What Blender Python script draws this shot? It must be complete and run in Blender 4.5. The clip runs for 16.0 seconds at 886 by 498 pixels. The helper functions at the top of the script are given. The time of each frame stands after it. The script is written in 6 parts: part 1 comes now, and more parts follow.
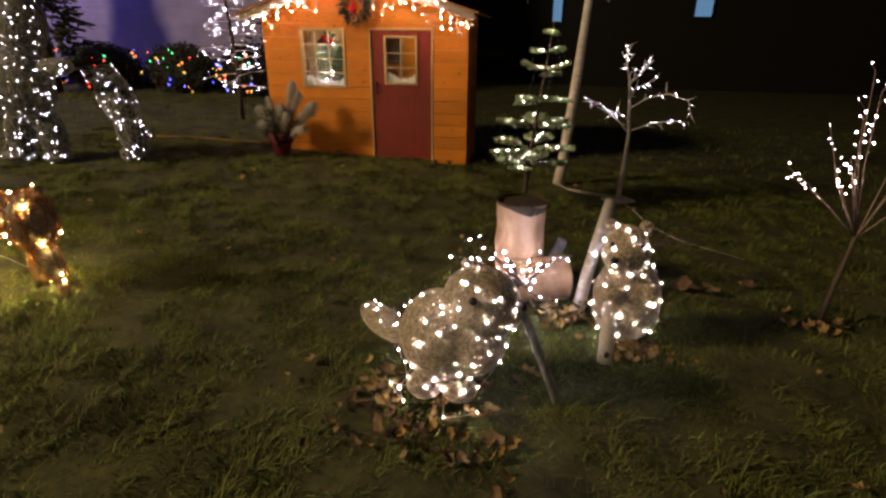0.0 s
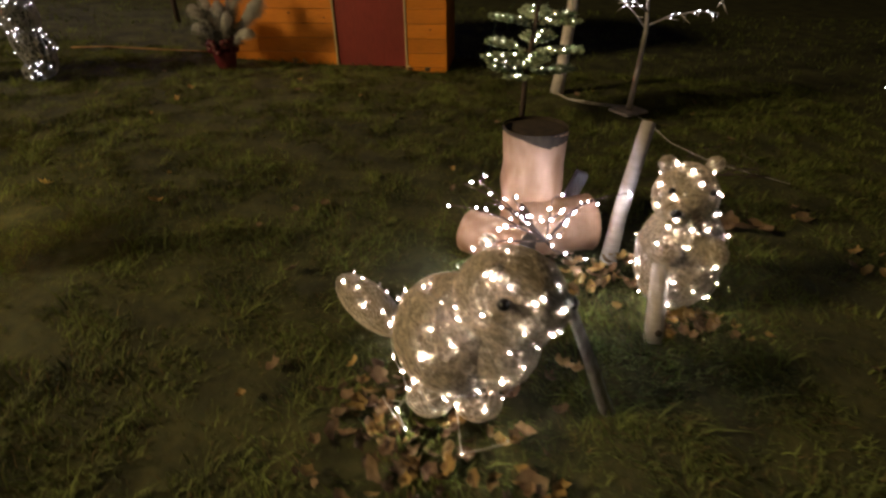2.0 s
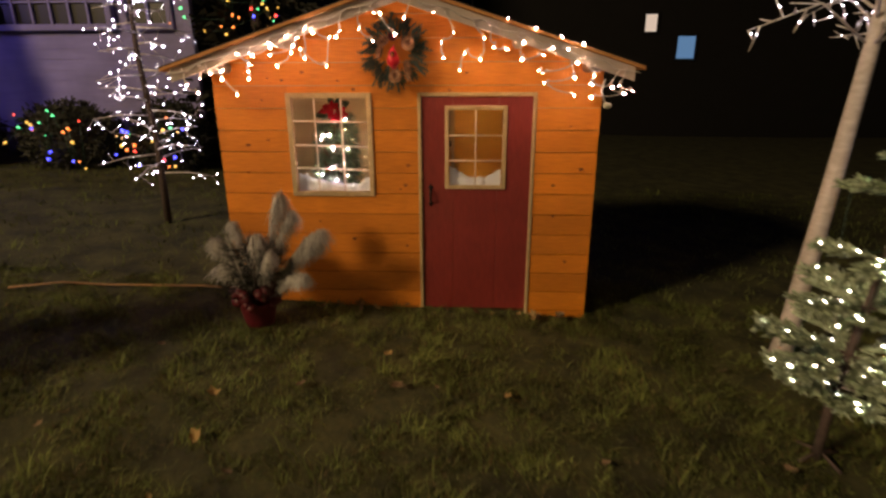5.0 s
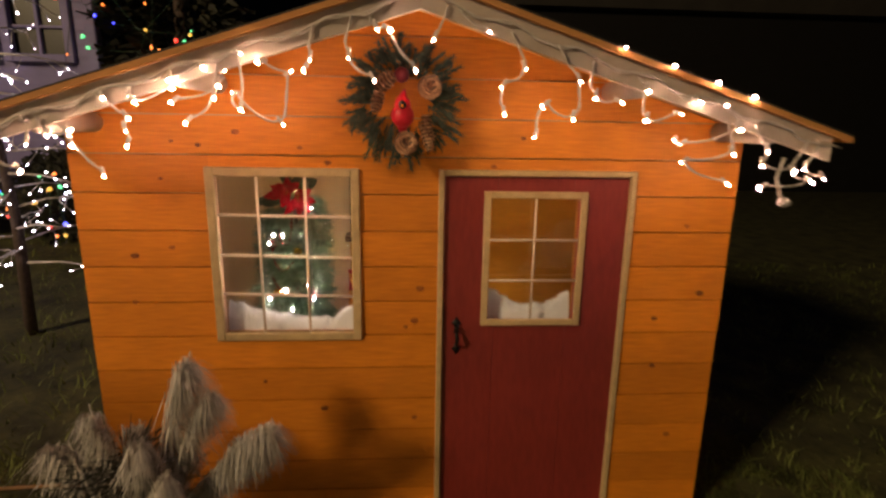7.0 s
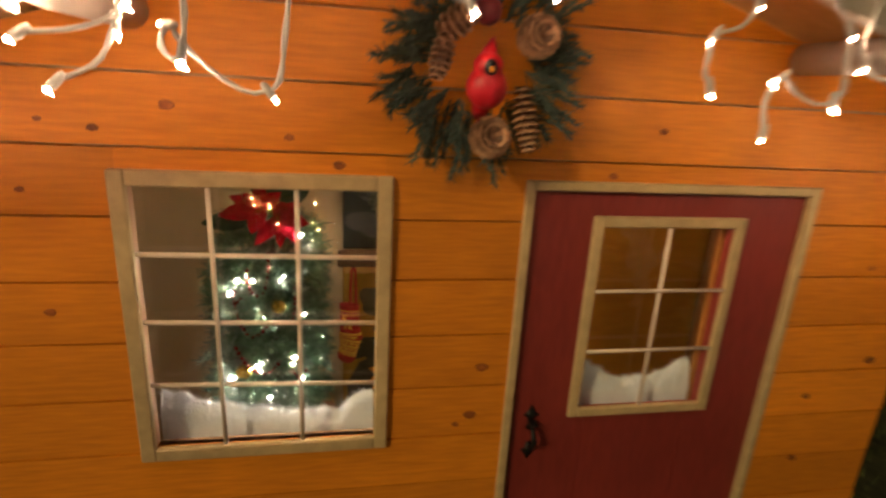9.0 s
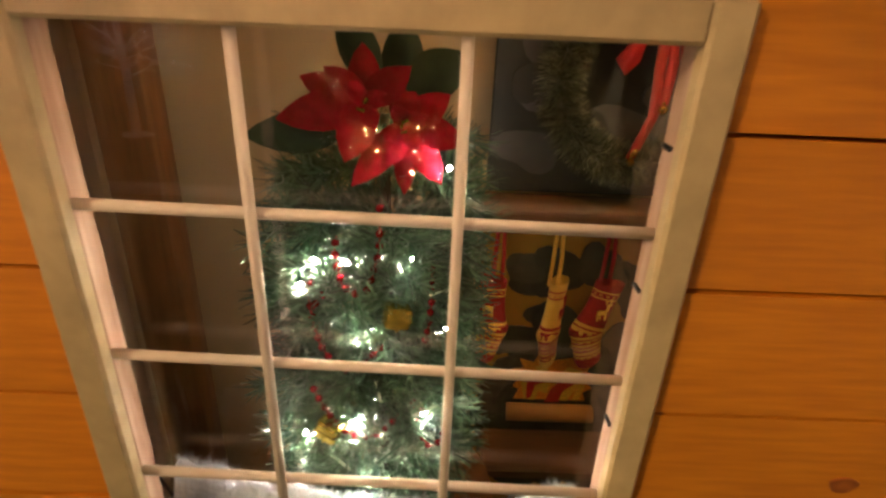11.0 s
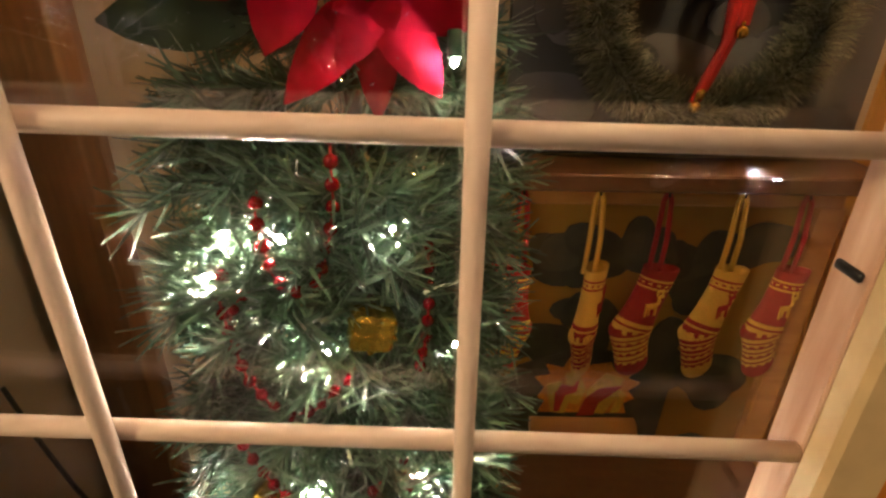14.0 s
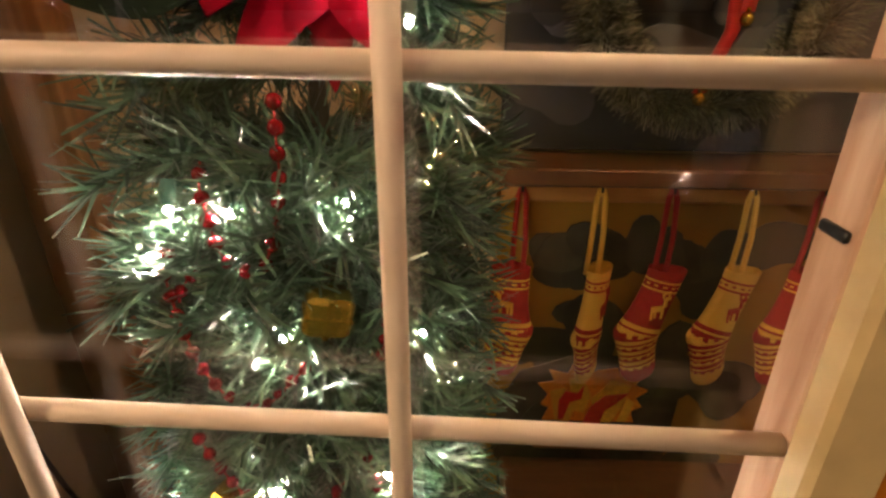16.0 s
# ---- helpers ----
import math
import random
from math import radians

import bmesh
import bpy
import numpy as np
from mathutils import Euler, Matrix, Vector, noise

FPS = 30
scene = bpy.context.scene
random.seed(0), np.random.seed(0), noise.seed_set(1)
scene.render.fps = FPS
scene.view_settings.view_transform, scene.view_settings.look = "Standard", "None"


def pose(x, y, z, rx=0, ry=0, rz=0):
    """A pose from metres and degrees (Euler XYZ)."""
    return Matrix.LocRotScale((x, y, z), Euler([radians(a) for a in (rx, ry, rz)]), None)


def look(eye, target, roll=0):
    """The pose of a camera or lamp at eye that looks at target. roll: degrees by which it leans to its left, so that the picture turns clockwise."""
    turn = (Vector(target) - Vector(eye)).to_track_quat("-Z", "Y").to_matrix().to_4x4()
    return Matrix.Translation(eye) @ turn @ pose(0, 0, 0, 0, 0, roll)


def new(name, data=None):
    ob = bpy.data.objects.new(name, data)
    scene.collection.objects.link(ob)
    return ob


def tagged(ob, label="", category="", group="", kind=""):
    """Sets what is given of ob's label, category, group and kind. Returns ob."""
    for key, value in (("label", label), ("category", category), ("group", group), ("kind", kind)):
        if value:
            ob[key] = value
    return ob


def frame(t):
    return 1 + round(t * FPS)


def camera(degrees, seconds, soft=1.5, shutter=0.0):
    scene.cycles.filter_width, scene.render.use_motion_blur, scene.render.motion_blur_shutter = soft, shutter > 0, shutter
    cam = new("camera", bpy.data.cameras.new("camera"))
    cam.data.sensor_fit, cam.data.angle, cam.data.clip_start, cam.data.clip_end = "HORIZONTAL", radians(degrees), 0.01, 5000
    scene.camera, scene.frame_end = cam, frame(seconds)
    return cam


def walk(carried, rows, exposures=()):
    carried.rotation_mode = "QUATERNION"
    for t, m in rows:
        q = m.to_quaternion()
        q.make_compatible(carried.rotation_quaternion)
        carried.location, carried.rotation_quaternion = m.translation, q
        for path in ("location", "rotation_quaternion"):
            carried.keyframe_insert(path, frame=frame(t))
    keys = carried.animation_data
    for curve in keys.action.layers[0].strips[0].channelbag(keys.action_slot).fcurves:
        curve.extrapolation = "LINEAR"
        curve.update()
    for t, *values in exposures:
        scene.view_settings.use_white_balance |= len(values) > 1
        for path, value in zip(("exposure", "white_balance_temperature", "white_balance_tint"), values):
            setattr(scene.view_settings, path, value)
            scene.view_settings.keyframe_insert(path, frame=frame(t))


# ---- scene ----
cam = camera(79.6, 16.0, soft=2.5, shutter=0.5)
PATH = [
    (0, (1.954, -5.672, 1.357), (1.603, -3.843, 0.629), 0.3),
    (0.5, (1.923, -5.612, 1.333), (1.603, -3.808, 0.532), 0.3),
    (1, (1.887, -5.456, 1.301), (1.587, -3.704, 0.382), -0.1),
    (1.5, (1.846, -5.208, 1.27), (1.555, -3.512, 0.25), -0.9),
    (2, (1.744, -5.039, 1.279), (1.513, -3.348, 0.236), -0.8),
    (2.5, (1.481, -4.828, 1.332), (1.294, -3.108, 0.328), -2.5),
    (3, (1.343, -4.555, 1.373), (1.079, -2.826, 0.403), -2.6),
    (3.5, (1.333, -4.233, 1.316), (0.903, -2.425, 0.576), -1.4),
    (4, (1.026, -3.931, 1.322), (0.666, -2.074, 0.672), 0.7),
    (4.5, (0.633, -3.557, 1.473), (0.482, -1.657, 0.868), -0.3),
    (4.7, (0.505, -3.387, 1.532), (0.385, -1.488, 0.914), -0.4),
    (6.8, (-0.014, -1.926, 1.596), (0.137, 0.017, 1.147), 0.7),
    (7, (-0.034, -1.786, 1.628), (0.099, 0.156, 1.17), 1.0),
    (7.5, (-0.077, -1.569, 1.671), (0.073, 0.371, 1.209), 2.1),
    (8, (-0.177, -1.366, 1.709), (0.183, 0.549, 1.258), 2.3),
    (8.5, (-0.262, -1.202, 1.687), (0.238, 0.668, 1.182), 3.3),
    (9, (-0.28, -1.009, 1.646), (0.073, 0.872, 1.066), 3.3),
    (9.5, (-0.276, -0.762, 1.586), (-0.171, 1.125, 0.932), 4.2),
    (10, (-0.314, -0.594, 1.547), (-0.347, 1.273, 0.832), 3.1),
    (10.2, (-0.348, -0.546, 1.529), (-0.347, 1.315, 0.795), 2.9),
    (12.3, (-0.4035, -0.189, 1.428), (-0.3655, 1.567, 0.471), 2.5),
    (12.5, (-0.3945, -0.175, 1.4295), (-0.3625, 1.579, 0.469), 2.5),
    (13, (-0.3865, -0.159, 1.4345), (-0.3745, 1.597, 0.477), 2.3),
    (13.5, (-0.3845, -0.1655, 1.387), (-0.3825, 1.6105, 0.468), 1.8),
    (14, (-0.385, -0.1745, 1.3585), (-0.381, 1.6295, 0.4955), 1.05),
    (14.5, (-0.381, -0.1795, 1.3445), (-0.393, 1.6425, 0.5205), 0.55),
    (15, (-0.366, -0.1765, 1.3415), (-0.403, 1.648, 0.5235), 0.05),
    (15.5, (-0.357, -0.1675, 1.3415), (-0.4145, 1.653, 0.516), -0.05),
    (16, (-0.352, -0.1615, 1.3315), (-0.4165, 1.66, 0.509), 0.25),
]
walk(cam, [(t, look(eye, target, roll)) for t, eye, target, roll in PATH],
     exposures=((0, 0.24, 6500, 17), (1.8, 0.05, 6500, 11), (3, 0.28, 6400, 15), (4.7, 0.14, 6500, 24), (6.8, 0.02, 6700, 24), (8, -0.12, 6600, 14), (9, -0.18, 6500, 8), (9.5, 0.06, 6450, 6), (10.2, 0.04, 6300, 7), (12.3, 0.0, 6400, 15), (16, 0.0, 6400, 15)))

# ---- world and lamps ----
world = bpy.data.worlds.new("night_sky")
scene.world = world
world.use_nodes = True
bg = world.node_tree.nodes["Background"]
bg.inputs["Color"].default_value = (0.8, 0.75, 1.0, 1)
bg.inputs["Strength"].default_value = 0.0004


def lamp(name, kind, energy, color, m, size):
    data = bpy.data.lights.new(name, kind)
    data.energy, data.color = energy, color
    if kind == "AREA":
        data.size = size
    else:
        data.shadow_soft_size = size
    ob = new(name, data)
    ob.matrix_world = m
    return ob


# street lamp behind the lawn: unseen, assumed from the evenly lit grass
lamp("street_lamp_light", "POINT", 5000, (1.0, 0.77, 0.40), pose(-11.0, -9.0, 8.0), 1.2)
# unseen violet fill, added to brighten the neighbouring house's siding
lamp("siding_fill_light", "POINT", 160, (0.36, 0.28, 1.0), pose(-9.5, 2.6, 3.6), 0.15)
scene.view_settings.exposure = 0.0


# ---- materials ----
def mat(name, base, var=None, scale=20.0, stretch=(1, 1, 1), rough=0.7, bump=0.2, metal=0.0, rand=0.12,
        emit=None, strength=0.0, island=False, alpha_spec=0.5, broad=2.0, patch=(0.82, 1.15)):
    m = bpy.data.materials.new(name)
    m.use_nodes = True
    nt = m.node_tree
    n, l = nt.nodes, nt.links
    b = n["Principled BSDF"]
    b.inputs["Roughness"].default_value = rough
    b.inputs["Metallic"].default_value = metal
    b.inputs["Specular IOR Level"].default_value = alpha_spec
    if emit:
        b.inputs["Base Color"].default_value = (*base, 1)
        b.inputs["Emission Color"].default_value = (*emit, 1)
        b.inputs["Emission Strength"].default_value = strength
        return m
    var = var or tuple(c * 0.6 for c in base)
    tc = n.new("ShaderNodeTexCoord")
    mp = n.new("ShaderNodeMapping")
    mp.inputs["Scale"].default_value = stretch
    l.new(tc.outputs["Object"], mp.inputs["Vector"])
    fine = n.new("ShaderNodeTexNoise")
    fine.inputs["Scale"].default_value = scale
    fine.inputs["Detail"].default_value = 6
    l.new(mp.outputs["Vector"], fine.inputs["Vector"])
    big = n.new("ShaderNodeTexNoise")
    big.inputs["Scale"].default_value = broad
    big.inputs["Detail"].default_value = 3
    l.new(tc.outputs["Object"], big.inputs["Vector"])
    ramp = n.new("ShaderNodeMapRange")
    ramp.inputs["From Min"].default_value, ramp.inputs["From Max"].default_value = 0.3, 0.7
    l.new(fine.outputs["Fac"], ramp.inputs["Value"])
    mix = n.new("ShaderNodeMix")
    mix.data_type = "RGBA"
    mix.inputs["A"].default_value, mix.inputs["B"].default_value = (*base, 1), (*var, 1)
    l.new(ramp.outputs["Result"], mix.inputs["Factor"])
    col = mix.outputs["Result"]
    hsv = n.new("ShaderNodeHueSaturation")
    l.new(col, hsv.inputs["Color"])
    rnd = n.new("ShaderNodeNewGeometry") if island else n.new("ShaderNodeObjectInfo")
    vr = n.new("ShaderNodeMapRange")
    vr.inputs["To Min"].default_value, vr.inputs["To Max"].default_value = 1 - rand, 1 + rand
    l.new(rnd.outputs["Random Per Island" if island else "Random"], vr.inputs["Value"])
    br = n.new("ShaderNodeMapRange")
    br.inputs["From Min"].default_value, br.inputs["From Max"].default_value = 0.3, 0.7
    br.inputs["To Min"].default_value, br.inputs["To Max"].default_value = patch
    l.new(big.outputs["Fac"], br.inputs["Value"])
    mul = n.new("ShaderNodeMath")
    mul.operation = "MULTIPLY"
    l.new(vr.outputs["Result"], mul.inputs[0])
    l.new(br.outputs["Result"], mul.inputs[1])
    l.new(mul.outputs["Value"], hsv.inputs["Value"])
    l.new(hsv.outputs["Color"], b.inputs["Base Color"])
    if bump:
        bp = n.new("ShaderNodeBump")
        bp.inputs["Strength"].default_value = bump
        bp.inputs["Distance"].default_value = 0.004
        l.new(fine.outputs["Fac"], bp.inputs["Height"])
        l.new(bp.outputs["Normal"], b.inputs["Normal"])
    return m


def bulb_mat(name, color, strength):
    return mat(name, (0.8, 0.8, 0.8), emit=color, strength=strength, rough=0.3)


PINE = mat("stained_pine", (0.74, 0.248, 0.010), (0.58, 0.176, 0.007), 9, (1.2, 4, 14), 0.55, 0.15, rand=0.13, patch=(0.86, 1.12), broad=3.0)
RED_PAINT = mat("oxblood_paint", (0.25, 0.030, 0.021), (0.20, 0.022, 0.016), 30, (3, 3, 0.6), 0.5, 0.12, rand=0)
CREAM = mat("cream_painted_trim", (0.55, 0.40, 0.20), (0.43, 0.31, 0.155), 18, (2, 2, 2), 0.55, 0.15)
MUNTIN = mat("cream_muntin", (0.70, 0.57, 0.46), (0.60, 0.47, 0.37), 30, (1, 1, 1), 0.5, 0.1)
RAW_WOOD = mat("raw_pink_pine", (0.62, 0.42, 0.30), (0.38, 0.20, 0.12), 12, (6, 6, 0.8), 0.7, 0.25)
WHITE_WOOD = mat("white_painted_board", (0.48, 0.41, 0.35), (0.37, 0.31, 0.26), 8, (1, 1, 1), 0.6, 0.12)
ROOF_PLY = mat("roof_plywood", (0.52, 0.24, 0.07), (0.42, 0.18, 0.05), 12, (1, 6, 6), 0.75, 0.2)
DARK_ROOF = mat("dark_shingle", (0.05, 0.045, 0.04), None, 40, (1, 1, 1), 0.9, 0.4)
TAN_PLY = mat("tan_plywood", (0.50, 0.36, 0.22), (0.42, 0.29, 0.17), 6, (1, 1, 0.4), 0.75, 0.1)
BROWN_WOOD = mat("brown_wood", (0.21, 0.080, 0.019), (0.14, 0.05, 0.011), 10, (8, 8, 0.7), 0.6, 0.2)
MANTEL_WOOD = mat("mantel_wood", (0.52, 0.24, 0.05), (0.38, 0.15, 0.03), 10, (0.7, 8, 8), 0.6, 0.2)
MORTAR = mat("ochre_mortar", (0.42, 0.205, 0.016), (0.31, 0.145, 0.011), 9, (1, 1, 1), 0.8, 0.15)
SHELF_WOOD = mat("dark_shelf_wood", (0.13, 0.048, 0.014), (0.08, 0.028, 0.008), 10, (0.7, 8, 8), 0.55, 0.2)
AMBER_PLY = mat("amber_plywood", (0.66, 0.31, 0.03), (0.52, 0.23, 0.02), 8, (2, 2, 8), 0.65, 0.15)
STONE = mat("grey_painted_stone", (0.070, 0.054, 0.030), (0.036, 0.029, 0.018), 14, (1, 1, 1), 0.8, 0.2, rand=0.4)
STONE_BACK = mat("dark_grey_panel", (0.045, 0.046, 0.052), (0.028, 0.028, 0.034), 6, (1, 1, 1), 0.8, 0.1)
STONE_PALE = mat("pale_grey_stone", (0.125, 0.12, 0.125), (0.085, 0.082, 0.088), 12, (1, 1, 1), 0.8, 0.15, rand=0.45)
SOIL = mat("lawn_soil", (0.085, 0.080, 0.024), (0.046, 0.050, 0.015), 26, (1, 1, 1), 0.95, 0.9, rand=0, broad=4.5, patch=(0.4, 1.3))
BLADE = mat("grass_blade", (0.152, 0.186, 0.042), (0.100, 0.118, 0.030), 7, (1, 1, 1), 0.75, 0, rand=0.5, island=True, broad=4.5, patch=(0.55, 1.35), alpha_spec=0.25)
DRY_BLADE = mat("dry_grass_blade", (0.20, 0.14, 0.06), (0.14, 0.09, 0.035), 3, (1, 1, 1), 0.8, 0, rand=0.4, island=True, alpha_spec=0.2)
LEAF_TAN = mat("dry_leaf", (0.25, 0.165, 0.09), (0.12, 0.07, 0.035), 30, (1, 1, 1), 0.8, 0.3, rand=0.35)
LEAF_GOLD = mat("yellow_leaf", (0.42, 0.28, 0.10), (0.26, 0.155, 0.05), 30, (1, 1, 1), 0.8, 0.3, rand=0.3)
WICKER = mat("wicker", (0.74, 0.65, 0.55), (0.46, 0.38, 0.29), 60, (1, 1, 1), 0.6, 0.3, island=True, rand=0.6)
# core tone carries the shade in the gaps between strands
WICKER_IN = mat("wicker_gap_shade", (0.46, 0.38, 0.29), (0.20, 0.16, 0.115), 90, (1, 1, 1), 0.85, 0.8)
WIRE_GREY = mat("grey_wire_mesh", (0.30, 0.30, 0.31), (0.18, 0.18, 0.18), 60, (1, 1, 1), 0.5, 0.3, island=True, rand=0.4)
WIRE_CORE = mat("mesh_gap_shade", (0.10, 0.10, 0.10), (0.03, 0.03, 0.03), 60, (1, 1, 1), 0.8, 0.4)
COPPER = mat("copper_vine", (0.42, 0.19, 0.07), (0.28, 0.11, 0.035), 60, (1, 1, 1), 0.6, 0.3, island=True, rand=0.4)
BLACK = mat("black_plastic", (0.012, 0.012, 0.012), None, 30, (1, 1, 1), 0.35, 0)
IRON = mat("black_iron", (0.02, 0.018, 0.018), None, 40, (1, 1, 1), 0.45, 0.2, metal=0.6)
BARK = mat("pale_bark", (0.52, 0.325, 0.215), (0.31, 0.165, 0.085), 7, (2, 2, 0.8), 0.75, 0.4, broad=6)
CUT = mat("dark_log_end", (0.085, 0.06, 0.04), (0.04, 0.028, 0.02), 30, (1, 1, 1), 0.9, 0.4)
GREY_STICK = mat("grey_stick", (0.52, 0.48, 0.48), (0.28, 0.24, 0.23), 14, (4, 4, 1), 0.8, 0.4)
BIRCH = mat("white_trunk", (0.66, 0.60, 0.57), (0.48, 0.42, 0.38), 16, (1, 1, 3), 0.75, 0.3)
TWIG = mat("white_twig", (0.78, 0.74, 0.73), (0.60, 0.55, 0.53), 30, (1, 1, 1), 0.7, 0.2)
PINK_TWIG = mat("pinkish_twig", (0.36, 0.27, 0.24), (0.22, 0.15, 0.13), 40, (1, 1, 1), 0.75, 0.3)
DARK_TWIG = mat("dark_twig", (0.11, 0.075, 0.06), None, 40, (1, 1, 1), 0.8, 0.3)
FIR = mat("frosted_fir", (0.44, 0.51, 0.35), (0.28, 0.35, 0.22), 40, (1, 1, 1), 0.8, 0, island=True, rand=0.4)
PVC_GREEN = mat("green_tinsel", (0.085, 0.150, 0.088), (0.030, 0.070, 0.040), 60, (1, 1, 1), 0.30, 0, island=True, rand=0.75, alpha_spec=0.9)
WREATH_GREEN = mat("wreath_fir", (0.082, 0.112, 0.080), (0.040, 0.062, 0.046), 60, (1, 1, 1), 0.55, 0, island=True, rand=0.55)
TINSEL_DARK = mat("olive_tinsel", (0.28, 0.265, 0.19), (0.03, 0.034, 0.02), 60, (1, 1, 1), 0.35, 0, island=True, rand=0.95)
CONE = mat("pine_cone", (0.24, 0.115, 0.055), (0.10, 0.04, 0.02), 60, (1, 1, 1), 0.7, 0.3, island=True, rand=0.65)
CONE_TIP = mat("pale_cone_tip", (0.42, 0.24, 0.13), (0.28, 0.14, 0.07), 60, (1, 1, 1), 0.7, 0.3, island=True, rand=0.5)
KNOT = mat("dark_knot", (0.34, 0.095, 0.014), (0.20, 0.050, 0.010), 90, (1, 1, 1), 0.55, 0.2, rand=0.35)
CARDINAL = mat("red_bird_paint", (0.62, 0.012, 0.03), (0.50, 0.01, 0.02), 30, (1, 1, 1), 0.4, 0.05)
PETAL = mat("red_felt_petal", (0.50, 0.002, 0.024), (0.30, 0.001, 0.014), 90, (1, 1, 1), 0.85, 0.3, rand=0.25, alpha_spec=0.15)
PLEAF = mat("green_cloth_leaf", (0.022, 0.055, 0.022), (0.012, 0.032, 0.014), 60, (1, 1, 1), 0.65, 0.3)
BEAD = mat("red_bead", (0.26, 0.003, 0.012), None, 30, (1, 1, 1), 0.12, 0, metal=0.35)
GOLD = mat("gold_foil", (0.62, 0.45, 0.08), (0.45, 0.30, 0.04), 30, (1, 1, 1), 0.22, 0.4, metal=0.9)
RIBBON = mat("red_ribbon", (0.42, 0.012, 0.012), (0.32, 0.008, 0.008), 50, (1, 1, 1), 0.5, 0.1)
KNIT_RED = mat("red_knit", (0.46, 0.018, 0.018), (0.34, 0.012, 0.012), 260, (1, 1, 1), 0.9, 0.9)
KNIT_CREAM = mat("cream_knit", (0.90, 0.53, 0.075), (0.78, 0.42, 0.05), 260, (1, 1, 1), 0.9, 0.9)
FELT_O = mat("orange_felt", (0.98, 0.34, 0.010), None, 200, (1, 1, 1), 0.9, 0.3)
FELT_Y = mat("yellow_felt", (0.96, 0.56, 0.035), None, 200, (1, 1, 1), 0.9, 0.3)
FELT_R = mat("red_felt", (0.66, 0.035, 0.012), None, 200, (1, 1, 1), 0.9, 0.3)
COTTON = mat("cotton_snow", (0.80, 0.83, 0.90), (0.72, 0.75, 0.82), 160, (1, 1, 1), 0.95, 0.9)
WIRE_WHITE = mat("white_cable", (0.60, 0.55, 0.51), (0.48, 0.44, 0.40), 30, (1, 1, 1), 0.5, 0)
WIRE_GREEN = mat("green_cable", (0.03, 0.09, 0.06), None, 30, (1, 1, 1), 0.45, 0)
CORD = mat("orange_cord", (0.42, 0.22, 0.08), None, 30, (1, 1, 1), 0.6, 0)
PLUME = mat("frosted_plume", (0.56, 0.54, 0.49), (0.38, 0.35, 0.31), 40, (1, 1, 1), 0.85, 0, island=True, rand=0.35)
POT = mat("red_pot", (0.12, 0.008, 0.014), (0.07, 0.005, 0.008), 20, (1, 1, 1), 0.5, 0.2)
SIDING = mat("pale_siding", (0.24, 0.22, 0.44), (0.21, 0.19, 0.40), 6, (0.3, 1, 3), 0.7, 0.1, rand=0.03)
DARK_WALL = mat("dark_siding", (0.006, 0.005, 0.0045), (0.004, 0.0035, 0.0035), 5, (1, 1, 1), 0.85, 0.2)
FOUNDATION = mat("dark_foundation", (0.07, 0.06, 0.07), None, 8, (1, 1, 1), 0.9, 0.3)
HEDGE = mat("hedge_leaf", (0.035, 0.035, 0.022), (0.02, 0.022, 0.014), 20, (1, 1, 1), 0.7, 0, island=True, rand=0.5)
GLOW_BLUE = mat("lit_blue_window", (0.1, 0.2, 0.3), emit=(0.22, 0.52, 0.9), strength=0.32)
GLOW_WARM = mat("lit_warm_window", (0.3, 0.25, 0.2), emit=(0.9, 0.75, 0.55), strength=0.6)
B_ICE = bulb_mat("icicle_bulb_glow", (1.0, 0.64, 0.42), 430)
B_COOL = bulb_mat("cool_bulb_glow", (0.82, 0.85, 1.0), 560)
B_WARM = bulb_mat("warm_bulb_glow", (1.0, 0.88, 0.74), 520)
B_AMBER = bulb_mat("amber_bulb_glow", (1.0, 0.74, 0.26), 1000)
B_FIR = bulb_mat("fir_bulb_glow", (1.0, 0.92, 0.68), 75)
B_TREE = bulb_mat("tree_bulb_glow", (1.0, 0.88, 0.70), 2500)
B_MULTI = [bulb_mat(k + "_bulb_glow", c, s) for k, c, s in (
    ("red", (1, 0.03, 0.015), 2.6), ("green", (0.015, 0.8, 0.25), 1.9), ("blue", (0.04, 0.06, 1), 3.6), ("orange", (1, 0.22, 0.015), 2.2), ("yellow", (1, 0.55, 0.04), 1.2))]


def glass_mat():
    """A clear pane: see-through, with a gloss that grows towards grazing angles."""
    m = bpy.data.materials.new("clear_pane")
    m.use_nodes = True
    nt = m.node_tree
    nt.nodes.remove(nt.nodes["Principled BSDF"])
    tr, gl, mx, lw, pw, ad = (nt.nodes.new(k) for k in ("ShaderNodeBsdfTransparent", "ShaderNodeBsdfGlossy", "ShaderNodeMixShader", "ShaderNodeLayerWeight", "ShaderNodeMath", "ShaderNodeMath"))
    pw.operation, ad.operation = "POWER", "MULTIPLY_ADD"
    pw.inputs[1].default_value = 4.0
    ad.inputs[1].default_value, ad.inputs[2].default_value = 0.7, 0.07
    lw.inputs["Blend"].default_value = 0.5
    gl.inputs["Roughness"].default_value = 0.0
    tr.inputs["Color"].default_value = (0.98, 0.98, 0.97, 1)
    nt.links.new(lw.outputs["Facing"], pw.inputs[0])
    nt.links.new(pw.outputs[0], ad.inputs[0])
    nt.links.new(ad.outputs[0], mx.inputs[0])
    nt.links.new(tr.outputs[0], mx.inputs[1])
    nt.links.new(gl.outputs[0], mx.inputs[2])
    nt.links.new(mx.outputs[0], nt.nodes["Material Output"].inputs["Surface"])
    return m


GLASS = glass_mat()
rng = random.Random(7)


